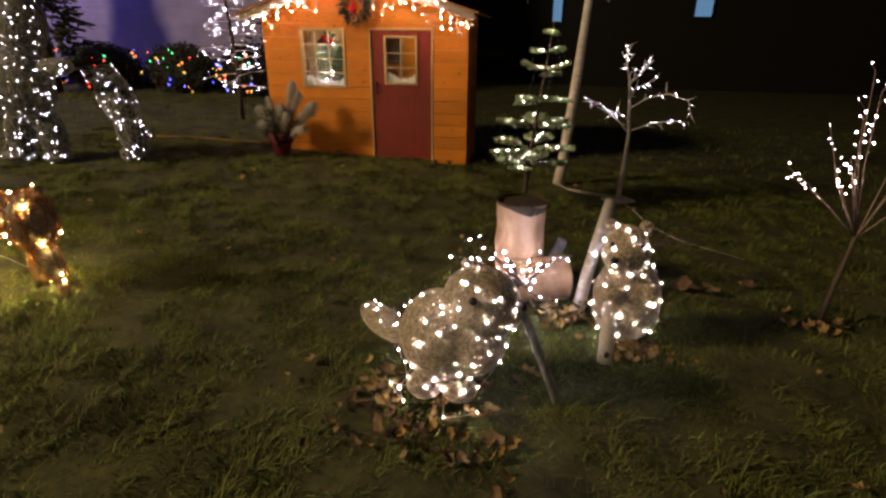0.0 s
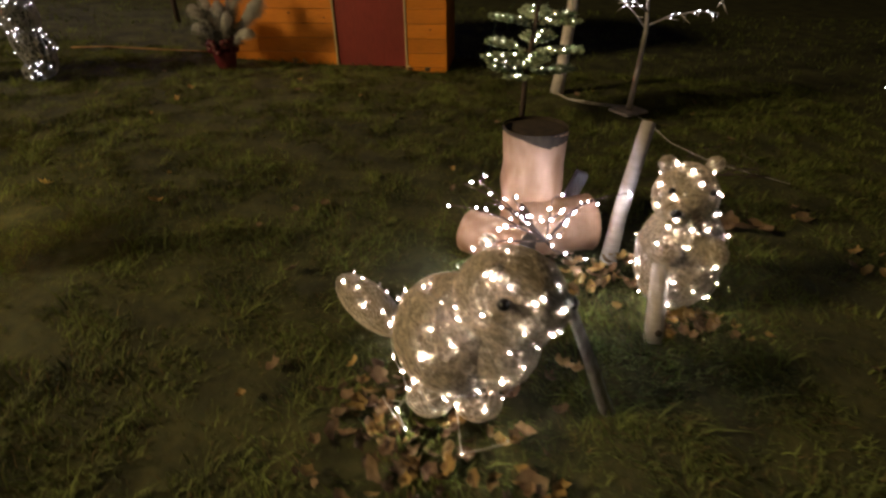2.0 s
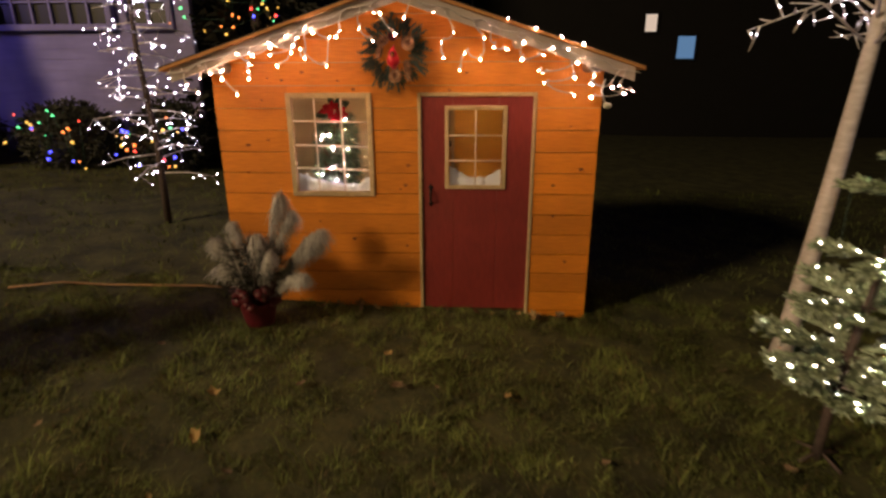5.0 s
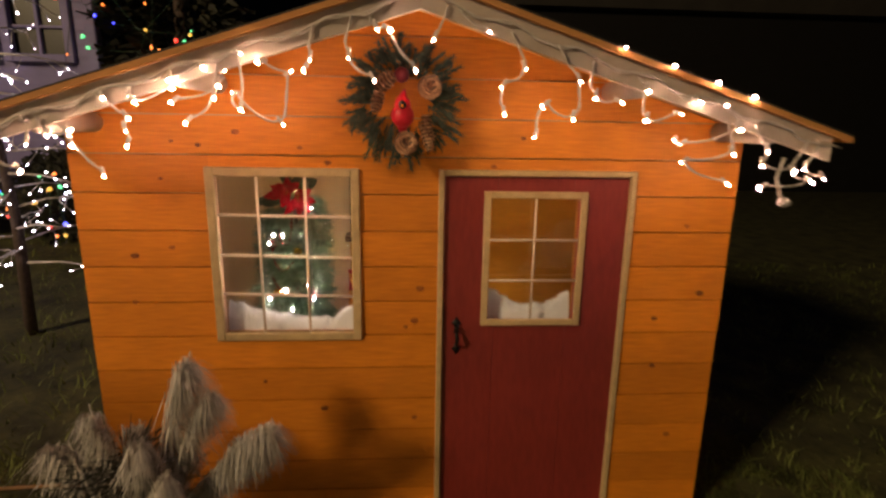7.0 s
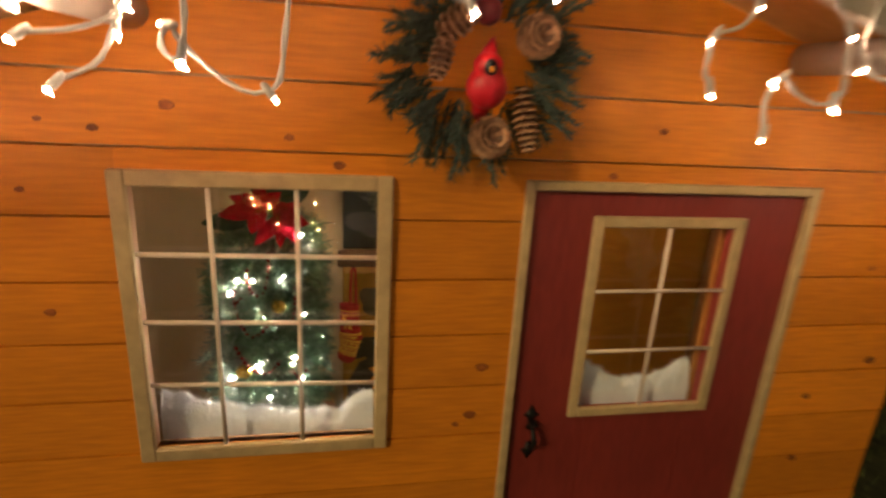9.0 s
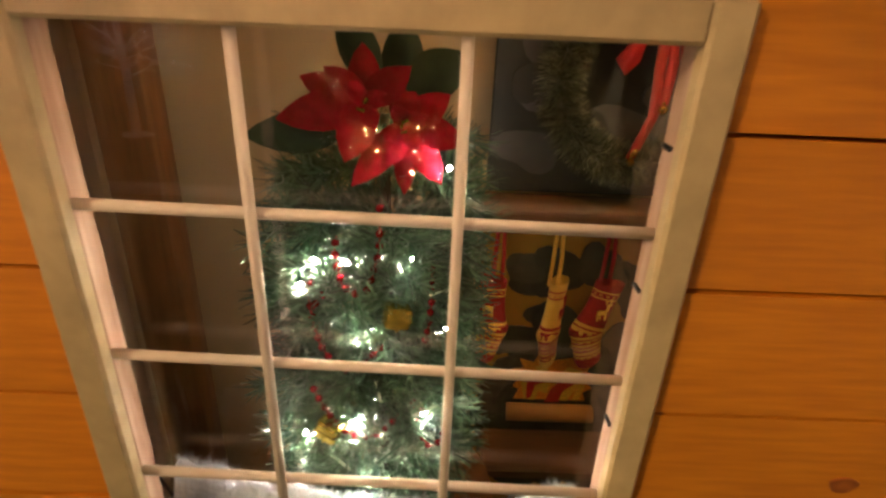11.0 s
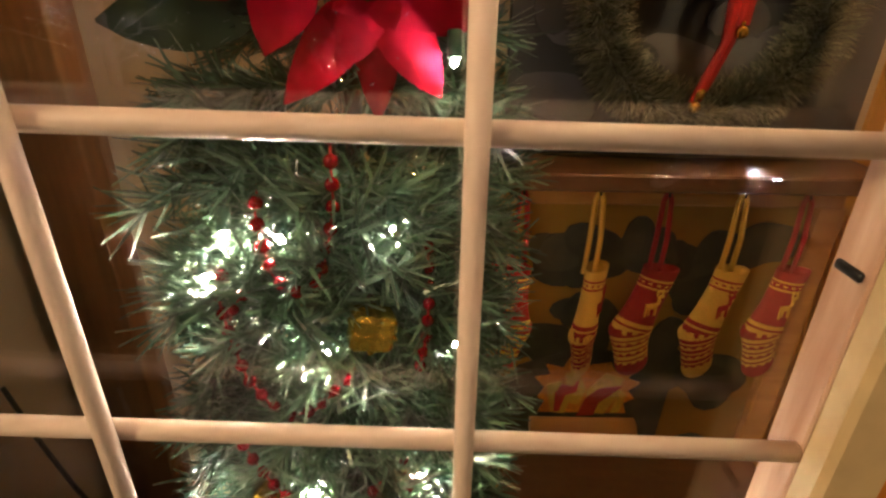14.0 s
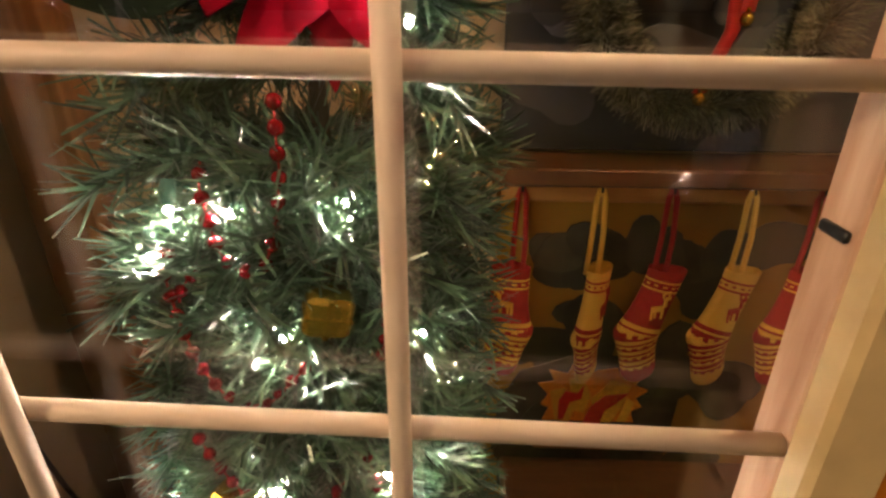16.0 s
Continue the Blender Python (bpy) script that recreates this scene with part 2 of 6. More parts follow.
# ---- mesh helpers ----
class Geo:
    """Collects vertices and faces of one mesh."""

    def __init__(self):
        self.v, self.f, self.m = [], [], []

    def add(self, verts, faces, m=0):
        o = len(self.v)
        self.v += [tuple(p) for p in verts]
        self.f += [tuple(i + o for i in f) for f in faces]
        self.m += [m] * len(faces)

    def box(self, c, s, ch=0.0, rot=None, m=0):
        h = [k / 2 for k in s]
        ch = min(ch, 0.45 * min(s))
        verts, idx = [], {}
        for sx in (-1, 1):
            for sy in (-1, 1):
                for sz in (-1, 1):
                    sg = (sx, sy, sz)
                    for a in range(3):
                        p = [sg[k] * (h[k] - (ch if k != a else 0)) for k in range(3)]
                        idx[(sg, a)] = len(verts)
                        p = Vector(p)
                        verts.append((rot @ p if rot else p) + Vector(c))
        faces = []
        for a in range(3):
            b1, c1 = (a + 1) % 3, (a + 2) % 3
            for s1 in (-1, 1):
                q = []
                for u, w in ((-1, -1), (1, -1), (1, 1), (-1, 1)):
                    sg = [0, 0, 0]
                    sg[a], sg[b1], sg[c1] = s1, u, w
                    q.append(idx[(tuple(sg), a)])
                faces.append(q if s1 > 0 else q[::-1])
                if ch:
                    for s2 in (-1, 1):
                        e = []
                        for w in (-1, 1):
                            sg = [0, 0, 0]
                            sg[a], sg[b1], sg[c1] = s1, s2, w
                            e.append((idx[(tuple(sg), a)], idx[(tuple(sg), b1)]))
                        q = [e[0][0], e[0][1], e[1][1], e[1][0]]
                        faces.append(q if s1 * s2 > 0 else q[::-1])
        if ch:
            for sg in {k[0] for k in idx}:
                q = [idx[(sg, a)] for a in range(3)]
                faces.append(q if sg[0] * sg[1] * sg[2] > 0 else q[::-1])
        self.add(verts, faces, m)

    def tube(self, pts, r, seg=6, m=0, caps=True):
        pts = [Vector(p) for p in pts]
        n = len(pts)
        rs = r if isinstance(r, (list, tuple)) else [r] * n
        verts, faces, up = [], [], None
        for i, p in enumerate(pts):
            d = (pts[min(i + 1, n - 1)] - pts[max(i - 1, 0)]).normalized()
            if up is None:
                up = Vector((0, 0, 1)) if abs(d.z) < 0.9 else Vector((1, 0, 0))
            x = d.cross(up)
            x = x.normalized() if x.length > 1e-5 else d.orthogonal().normalized()
            up = x.cross(d).normalized()
            for k in range(seg):
                a = 2 * math.pi * k / seg
                verts.append(p + (x * math.cos(a) + up * math.sin(a)) * rs[i])
        for i in range(n - 1):
            for k in range(seg):
                k2 = (k + 1) % seg
                faces.append((i * seg + k, i * seg + k2, (i + 1) * seg + k2, (i + 1) * seg + k))
        if caps:
            faces += [tuple(range(seg))[::-1], tuple(range((n - 1) * seg, n * seg))]
        self.add(verts, faces, m)

    def ball(self, c, r, seg=12, rings=8, rot=None, m=0, rough=0.0):
        r = r if isinstance(r, (list, tuple)) else (r, r, r)
        verts, faces = [], []
        for i in range(rings + 1):
            th = math.pi * i / rings
            for k in range(seg):
                a = 2 * math.pi * k / seg
                j = 1 + rough * noise.noise(Vector((math.cos(a) * 2 + c[0] * 9, math.sin(a) * 2 + c[1] * 9, th * 1.6 + c[2] * 9)))
                p = Vector((r[0] * math.sin(th) * math.cos(a) * j, r[1] * math.sin(th) * math.sin(a) * j, r[2] * math.cos(th) * j))
                verts.append((rot @ p if rot else p) + Vector(c))
        for i in range(rings):
            for k in range(seg):
                k2 = (k + 1) % seg
                faces.append((i * seg + k, (i + 1) * seg + k, (i + 1) * seg + k2, i * seg + k2))
        self.add(verts, faces, m)

    def prism(self, poly, y0, y1, m=0):
        """A polygon in x and z, drawn from y0 to y1."""
        n = len(poly)
        verts = [(x, y0, z) for x, z in poly] + [(x, y1, z) for x, z in poly]
        faces = [tuple(range(n)), tuple(range(n, 2 * n))[::-1]]
        faces += [(i, i + n, (i + 1) % n + n, (i + 1) % n) for i in range(n)]
        self.add(verts, faces, m)

    def needle(self, p, d, length, w, m=0):
        side = d.cross(Vector((rng.uniform(-1, 1), rng.uniform(-1, 1), rng.uniform(-1, 1))))
        side = side.normalized() * w if side.length > 1e-6 else Vector((w, 0, 0))
        e = p + d * length
        self.add([p - side, p + side, e + side * 0.4, e - side * 0.4], [(0, 1, 2, 3)], m)

    def mesh(self, name, mats, smooth=True):
        me = bpy.data.meshes.new(name)
        me.from_pydata(self.v, [], self.f)
        for k in (mats if isinstance(mats, (list, tuple)) else [mats]):
            me.materials.append(k)
        me.polygons.foreach_set("material_index", self.m)
        me.polygons.foreach_set("use_smooth", [smooth] * len(self.f))
        me.update()
        return me


def base_at(ob):
    p = Vector((0, 0, 0))
    while ob:
        p += ob.location
        ob = ob.parent
    return p


def thing(name, loc, label, category, group="", kind=""):
    ob = new(name)
    ob.empty_display_size = 0.1
    ob.location = loc
    return tagged(ob, label, category, group, kind)


def part(name, geo, mats, parent, label="", smooth=True, me=None, loc=None):
    """One mesh object under a thing or a part; its vertices are in the world's metres."""
    ob = new(name, me or geo.mesh(name, mats, smooth))
    ob.parent = parent
    if not me:
        ob.matrix_parent_inverse = Matrix.Translation(-base_at(parent)) if not parent.data else Matrix.Identity(4)
    if label:
        ob["label"] = label
    return ob


def solo(name, geo, mats, label, category, group="", kind="", smooth=True):
    return tagged(new(name, geo.mesh(name, mats, smooth)), label, category, group, kind)


def ground_z(x, y):
    return 0.15 - 0.05 * 5 * math.tanh(x / 5) + 0.012 * 8 * math.tanh(y / 8)


def bulb_mesh(name, material, r, long=1.6):
    g = Geo()
    prof = ((-0.9, 0.55), (-0.3, 1.0), (0.4, 0.85), (1.0, 0.35), (long, 0.06))
    seg = 6
    verts = [(q * r * math.cos(2 * math.pi * k / seg), q * r * math.sin(2 * math.pi * k / seg), z * r) for z, q in prof for k in range(seg)]
    faces = [(i * seg + k, i * seg + (k + 1) % seg, (i + 1) * seg + (k + 1) % seg, (i + 1) * seg + k) for i in range(len(prof) - 1) for k in range(seg)]
    faces += [tuple(range(seg))[::-1]]
    g.add(verts, faces)
    return g.mesh(name, material)


def hang_bulbs(parent, me, spots, down=True, spread=0.8):
    base = base_at(parent)
    for p in spots:
        ob = new("bulb", me)
        ob.parent = parent
        d = Vector((rng.uniform(-spread, spread), rng.uniform(-spread, spread), -1 if down else 1)).normalized()
        ob.matrix_basis = Matrix.Translation(Vector(p) - base) @ d.to_track_quat("Z", "Y").to_matrix().to_4x4() @ Matrix.Scale(rng.uniform(0.5, 1.15), 4)


BULB_ICE = bulb_mesh("icicle_bulb", B_ICE, 0.0041, 2.2)
BULB_COOL = bulb_mesh("cool_bulb", B_COOL, 0.0033)
B_DIM = bulb_mat("soft_white_bulb_glow", (0.96, 0.92, 1.0), 24)
BULB_TWIG = bulb_mesh("twig_bulb", bulb_mat("twig_bulb_glow", (0.96, 0.92, 1.0), 26), 0.0036)
BULB_SHRUB = bulb_mesh("shrub_bulb", bulb_mat("shrub_bulb_glow", (1.0, 0.84, 0.76), 60), 0.0036)
BULB_WARM = bulb_mesh("warm_bulb", B_WARM, 0.0025)
BULB_AMBER = bulb_mesh("amber_bulb", B_AMBER, 0.0052)
BULB_FIR = bulb_mesh("fir_bulb", B_FIR, 0.0046)
BULB_CROWN = bulb_mesh("crown_bulb", bulb_mat("crown_bulb_glow", (0.95, 0.90, 1.0), 60), 0.0040)
BULB_TREE = bulb_mesh("tree_bulb", B_TREE, 0.0029, 1.6)
BULB_MULTI = [bulb_mesh("coloured_bulb", k, 0.020) for k in B_MULTI]


# ---- ground ----
def lawn():
    g = Geo()
    xs = sorted({round(v, 3) for v in [-400, -150, -60, -30, -18, -12, -9, 9, 12, 18, 30, 60, 150, 400] + [i * 0.25 for i in range(-28, 29)]})
    ys = sorted({round(v, 3) for v in [-400, -150, -60, -30, -18, -12, -9, 9, 12, 18, 30, 60, 150, 400] + [i * 0.25 for i in range(-32, 33)]})
    verts = [(x, y, ground_z(x, y) + 0.012 * noise.noise(Vector((x * 1.3, y * 1.3, 0)))) for y in ys for x in xs]
    n = len(xs)
    faces = [(j * n + i, j * n + i + 1, (j + 1) * n + i + 1, (j + 1) * n + i) for j in range(len(ys) - 1) for i in range(n - 1)]
    g.add(verts, faces)
    return solo("ground", g, SOIL, "dim lawn of short brownish green grass", "lawn", kind="structure")


lawn()


def patches(x, y, size, seed):
    """Smooth random values from 0 to 1 over the lawn."""
    grid = np.random.RandomState(seed).rand(64, 64)
    u, v = x / size + 500.0, y / size + 500.0
    i, j = np.floor(u).astype(int), np.floor(v).astype(int)
    f, k = u - i, v - j
    f, k = f * f * (3 - 2 * f), k * k * (3 - 2 * k)
    low = grid[i % 64, j % 64] * (1 - f) + grid[(i + 1) % 64, j % 64] * f
    high = grid[i % 64, (j + 1) % 64] * (1 - f) + grid[(i + 1) % 64, (j + 1) % 64] * f
    return low * (1 - k) + high * k


def grass(name, count, x0, x1, y0, y1, low, high, width, mats, label):
    r = np.random.RandomState(5 + count % 97)
    x, y = r.uniform(x0, x1, count), r.uniform(y0, y1, count)
    tuft = 0.55 * patches(x, y, 0.17, 3) + 0.45 * patches(x, y, 0.062, 4)
    keep = ~((np.abs(x) < 1.12) & (y > 0.0) & (y < 0.72)) & (r.rand(count) < np.clip(tuft * 2.6 - 0.55, 0.12, 1.0))
    x, y, tuft = x[keep], y[keep], tuft[keep]
    n = len(x)
    z = 0.15 - 0.25 * np.tanh(x / 5) + 0.096 * np.tanh(y / 8) - 0.012
    h = r.uniform(low, high, n) * np.clip(0.25 + 1.6 * tuft, 0.45, 1.45)
    a = 12.0 * patches(x, y, 0.24, 8) + r.normal(0, 1.2, n)
    lean = r.uniform(0.4, 2.2, n) * h
    dx, dy = np.cos(a), np.sin(a)
    w = width * r.uniform(0.6, 1.2, n)
    v = np.zeros((n, 5, 3))
    v[:, 0] = np.stack([x - dy * w, y + dx * w, z], 1)
    v[:, 1] = np.stack([x + dy * w, y - dx * w, z], 1)
    v[:, 2] = np.stack([x + dy * w * 0.7 + dx * lean * 0.35, y - dx * w * 0.7 + dy * lean * 0.35, z + h * 0.65], 1)
    v[:, 3] = np.stack([x - dy * w * 0.7 + dx * lean * 0.35, y + dx * w * 0.7 + dy * lean * 0.35, z + h * 0.65], 1)
    v[:, 4] = np.stack([x + dx * lean, y + dy * lean, z + h], 1)
    me = bpy.data.meshes.new(name)
    me.vertices.add(n * 5)
    me.vertices.foreach_set("co", v.reshape(-1).astype(np.float32))
    o = np.arange(n) * 5
    loops = np.stack([o, o + 1, o + 2, o + 3, o + 3, o + 2, o + 4], 1).reshape(-1)
    me.loops.add(n * 7)
    me.loops.foreach_set("vertex_index", loops.astype(np.int32))
    me.polygons.add(n * 2)
    starts = np.stack([np.arange(n) * 7, np.arange(n) * 7 + 4], 1).reshape(-1)
    me.polygons.foreach_set("loop_start", starts.astype(np.int32))
    for k in mats:
        me.materials.append(k)
    me.update(calc_edges=True)
    return tagged(new(name, me), label, "grass", kind="stuff")


grass("grass", 430000, -3.6, 4.4, -5.6, 0.3, 0.012, 0.036, 0.0026, [BLADE], "short green lawn grass with uneven tufts")
grass("grass", 70000, -7.0, 7.0, -8.0, 4.2, 0.02, 0.065, 0.004, [BLADE], "short green lawn grass with uneven tufts")
grass("dry_grass", 120000, -3.5, 4.2, -5.6, 0.2, 0.010, 0.032, 0.0018, [DRY_BLADE], "withered straw-coloured grass in the lawn")


# ---- playhouse ----
HALF, DEPTH, PEAK, SLOPE = 1.113, 0.70, 1.990, 0.318
house = thing("playhouse", (0, 0.35, 0.12), "small orange stained pine playhouse with red door on lawn", "playhouse")


def clip_gable(poly, drop=0.0):
    """Cuts a polygon in x and z under both roof slopes."""
    for s in (-1, 1):
        out = []
        for i, p in enumerate(poly):
            q = poly[(i + 1) % len(poly)]
            fp, fq = PEAK - drop - SLOPE * s * p[0] - p[1], PEAK - drop - SLOPE * s * q[0] - q[1]
            if fp >= 0:
                out.append(p)
            if fp * fq < 0:
                k = fp / (fp - fq)
                out.append((p[0] + (q[0] - p[0]) * k, p[1] + (q[1] - p[1]) * k))
        poly = out
        if len(poly) < 3:
            return []
    return poly


def front_planks():
    openings = ((-0.6805, -0.2085, 0.905, 1.452), (0.085, 0.742, 0.0, 1.462))
    for k in range(-3, 14):
        top = 1.644 - 0.1252 * k
        z0, z1 = max(top - 0.1252, 0.06) + 0.0021, top - 0.0021
        pieces = [(-HALF, HALF, z0, z1)]
        for ox0, ox1, oz0, oz1 in openings:
            nxt = []
            for a, b, c, d in pieces:
                if b <= ox0 or a >= ox1 or d <= oz0 or c >= oz1:
                    nxt.append((a, b, c, d))
                    continue
                nxt += [(a, ox0, c, d), (ox1, b, c, d)]
                if c < oz0:
                    nxt.append((ox0, ox1, c, oz0))
                if d > oz1:
                    nxt.append((ox0, ox1, oz1, d))
            pieces = nxt
        for a, b, c, d in pieces:
            poly = clip_gable([(a, c), (b, c), (b, d), (a, d)], 0.02)
            if b - a > 0.01 and d - c > 0.004 and len(poly) > 2:
                g = Geo()
                g.prism(poly, -0.0025 * rng.random(), 0.018)
                part("plank", g, PINE, house, smooth=False)


front_planks()
for x, z, r in ((-0.587, 1.592, 0.010), (-0.707, 1.549, 0.007), (-0.296, 1.497, 0.009), (-0.384, 1.545, 0.007), (0.010, 1.064, 0.011), (-0.009, 0.945, 0.011), (-0.040, 0.922, 0.006),
                (1.027, 1.044, 0.012), (0.868, 0.948, 0.009), (-0.833, 1.440, 0.006), (-0.789, 1.560, 0.005), (-0.818, 1.211, 0.008), (-0.941, 1.182, 0.011), (0.254, 1.492, 0.008),
                (-0.335, 0.608, 0.011), (-0.958, 1.019, 0.007), (-0.008, 0.565, 0.009), (0.968, 0.471, 0.010), (-0.542, 0.718, 0.006), (0.880, 0.760, 0.009), (0.35, 1.585, 0.007), (0.95, 1.29, 0.007)):
    g = Geo()
    g.prism([(x + r * 1.25 * math.cos(a) * (1 + 0.15 * math.sin(3 * a + x * 40)), z + r * 0.85 * math.sin(a)) for a in [2 * math.pi * k / 14 for k in range(14)]], -0.0036, 0.004)
    part("knot", g, KNOT, house, smooth=False)
g = Geo()
for a, b, z0, z1 in ((-HALF, -0.70, 0.06, 1.6), (-0.70, -0.18, 0.06, 0.88), (-0.70, -0.18, 1.475, 1.6), (-0.18, 0.08, 0.06, 1.6), (0.08, 0.747, 1.47, 1.6), (0.747, HALF, 0.06, 1.6)):
    g.box(((a + b) / 2, 0.029, (z0 + z1) / 2), (b - a, 0.018, z1 - z0))
gable = clip_gable([(-HALF, 1.602), (HALF, 1.602), (HALF, 2.2), (-HALF, 2.2)], 0.02)
g.prism(gable, 0.020, 0.038)
part("front_backing", g, TAN_PLY, house, "tan plywood behind the planks", smooth=False)
for s in (-1, 1):
    for k in range(13):
        top = 1.644 - 0.1252 * k
        z0, z1 = max(top - 0.1252, 0.06) + 0.0016, min(top, 1.59) - 0.0016
        g = Geo()
        g.box((s * (HALF - 0.009), 0.02 + (DEPTH - 0.02) / 2 + 0.0, (z0 + z1) / 2), (0.018, DEPTH - 0.021, z1 - z0), 0.0015)
        part("plank", g, PINE, house, smooth=False)
    g = Geo()
    g.box((s * (HALF - 0.028), 0.37, 0.83), (0.016, 0.62, 1.5))
    part("side_lining", g, TAN_PLY, house, smooth=False)
    g = Geo()
    g.box((s * 0.95 if s < 0 else 1.04, 0.60, 0.83), (0.10, 0.07, 1.5), 0.004)
    part("corner_post", g, BROWN_WOOD, house, "brown timber corner post")
g = Geo()
g.prism(clip_gable([(-HALF, 0.06), (HALF, 0.06), (HALF, 2.2), (-HALF, 2.2)], 0.02), 0.665, 0.70)
part("back_wall", g, TAN_PLY, house, "tan plywood back wall", smooth=False)
g = Geo()
g.box((0.66, 0.658, 0.84), (0.78, 0.010, 1.44))
part("inner_lining", g, AMBER_PLY, house, "amber plywood lining on the back wall", smooth=False)
g = Geo()
g.box((0, 0.352, 0.10), (2.16, 0.62, 0.05))
part("floor_board", g, BROWN_WOOD, house, smooth=False)
ang = math.atan(SLOPE)
for s in (-1, 1):
    run = 1.245
    up = Vector((s * SLOPE, 0, 1)).normalized()
    for nm, lift, th, mt, y0, y1, xe in (("roof_board", 0.0, 0.016, ROOF_PLY, -0.305, 0.78, run), ("roof_cover", 0.017, 0.006, DARK_ROOF, -0.298, 0.785, run + 0.006)):
        g = Geo()
        z0 = PEAK + lift
        poly = [(0, z0), (s * xe, z0 - SLOPE * xe), (s * xe, z0 - SLOPE * xe + th), (0, z0 + th)]
        g.prism(poly if s > 0 else poly[::-1], y0, y1)
        part(nm, g, mt, house, smooth=False)
    g = Geo()
    xe = 1.20
    poly = [(0, PEAK - 0.068), (s * xe, PEAK - 0.068 - SLOPE * xe), (s * xe, PEAK - 0.001 - SLOPE * xe), (0, PEAK - 0.001)]
    g.prism(poly if s > 0 else poly[::-1], -0.285, -0.265)
    part("barge_board", g, WHITE_WOOD, house, "white barge board under the roof edge", smooth=False)
    for x in (0.63, 1.02):
        g = Geo()
        zz = PEAK - SLOPE * x - 0.05
        g.tube([(s * x, -0.262, zz), (s * x, -0.13, zz), (s * x, -0.002, zz)], 0.031, 14)
        part("purlin_end", g, WHITE_WOOD, house, "round pale purlin end")


def casing(name, parent, x0, x1, z0, z1, w, y0, y1, mats, sides="lrtb"):
    for k, (a, b, c, d) in {"l": (x0, x0 + w, z0, z1), "r": (x1 - w, x1, z0, z1), "t": (x0 + w, x1 - w, z1 - w, z1), "b": (x0 + w, x1 - w, z0, z0 + w)}.items():
        if k in sides:
            g = Geo()
            g.box(((a + b) / 2, (y0 + y1) / 2, (c + d) / 2), (b - a, y1 - y0, d - c), 0.003)
            part(name, g, mats, parent, smooth=False)


# the window
window = None
for c, s in (((-0.673, 0.015, 1.1785), (0.014, 0.022, 0.571)), ((-0.215, 0.015, 1.1785), (0.012, 0.022, 0.571)), ((-0.4435, 0.015, 1.458), (0.444, 0.022, 0.012)), ((-0.4435, 0.015, 0.899), (0.444, 0.022, 0.012))):
    g = Geo()
    g.box(c, s, 0.001)
    if window:
        part("jamb", g, RAW_WOOD, window, smooth=False)
    else:
        window = part("window", g, RAW_WOOD, house, "cream-muntined window with raw pine jambs", smooth=False)


def sub(name, geo, mats, parent, label="", smooth=True):
    return part(name, geo, mats, parent, label, smooth)


casing("window_frame", window, -0.693, -0.194, 0.878, 1.480, 0.029, -0.014, 0.003, CREAM)
for x in (-0.530, -0.374):
    g = Geo()
    g.tube([(x, -0.002, 0.906), (x, -0.002, 1.18), (x, -0.002, 1.451)], 0.0045, 10)
    sub("muntin", g, MUNTIN, window)
for z, tip in ((1.3205, 0.0065), (1.1830, 0.0105), (1.0460, 0.0130)):
    g = Geo()
    g.tube([(-0.674, 0.006, z), (-0.45, 0.006, z - tip * 0.5), (-0.222, 0.006, z - tip)], 0.0048, 10)
    sub("muntin", g, MUNTIN, window)
g = Geo()
g.box((-0.4435, 0.0275, 1.1785), (0.470, 0.003, 0.566))
pane = sub("pane", g, GLASS, window, "clear acrylic pane", smooth=False)
pane.visible_shadow = False
for z in (1.38, 1.262, 1.12):
    for x in (-0.2225, -0.6735):
        g = Geo()
        g.box((x, 0.014, z), (0.003, 0.015, 0.0045), 0.001)
        sub("clip", g, BLACK, window, "black retaining clip")


def snow_bank(x0, x1, z0, y, tops, label):
    """Cotton wadding: a soft bank with a fuzzy skin of fibres."""
    g, n, ring = Geo(), 110, 16
    xs, zs = [p[0] for p in tops], [p[1] for p in tops]
    verts, faces = [], []
    for i in range(n + 1):
        x = x0 + (x1 - x0) * i / n
        top = float(np.interp(x, xs, zs)) + 0.009 * noise.noise(Vector((x * 38, y, 3))) + 0.004 * noise.noise(Vector((x * 110, y, 5)))
        for k in range(ring):
            a = math.pi * k / (ring - 1)
            wob = 1 + 0.22 * noise.noise(Vector((x * 45, a * 2.2, y * 9))) + 0.10 * noise.noise(Vector((x * 130, a * 6, y)))
            verts.append((x, y - 0.024 * math.cos(a) * wob, z0 + (top - z0) * math.sin(a) ** 0.55 * (0.94 + 0.06 * wob)))
    for i in range(n):
        for k in range(ring - 1):
            faces.append((i * ring + k, i * ring + k + 1, (i + 1) * ring + k + 1, (i + 1) * ring + k))
    faces += [tuple(range(ring)), tuple(range(n * ring, (n + 1) * ring))[::-1]]
    g.add(verts, faces)
    for k in range(2600):
        i, q = rng.randrange(n), rng.randrange(2, ring - 2)
        p = Vector(verts[i * ring + q]) + Vector((rng.uniform(-0.003, 0.003), 0, 0))
        d = Vector((rng.uniform(-1, 1), -math.cos(math.pi * q / (ring - 1)) * 0.5, rng.uniform(0.1, 1))).normalized()
        g.needle(p, d, rng.uniform(0.004, 0.013), 0.0004)
    return solo("cotton_snow", g, COTTON, label, "decoration")


snow_bank(-0.664, -0.223, 0.872, 0.057, ((-0.664, 1.003), (-0.62, 0.992), (-0.575, 0.972), (-0.46, 0.948), (-0.35, 0.938), (-0.30, 0.936), (-0.262, 0.972), (-0.223, 0.985)), "fluffy white cotton snow along the window sill")

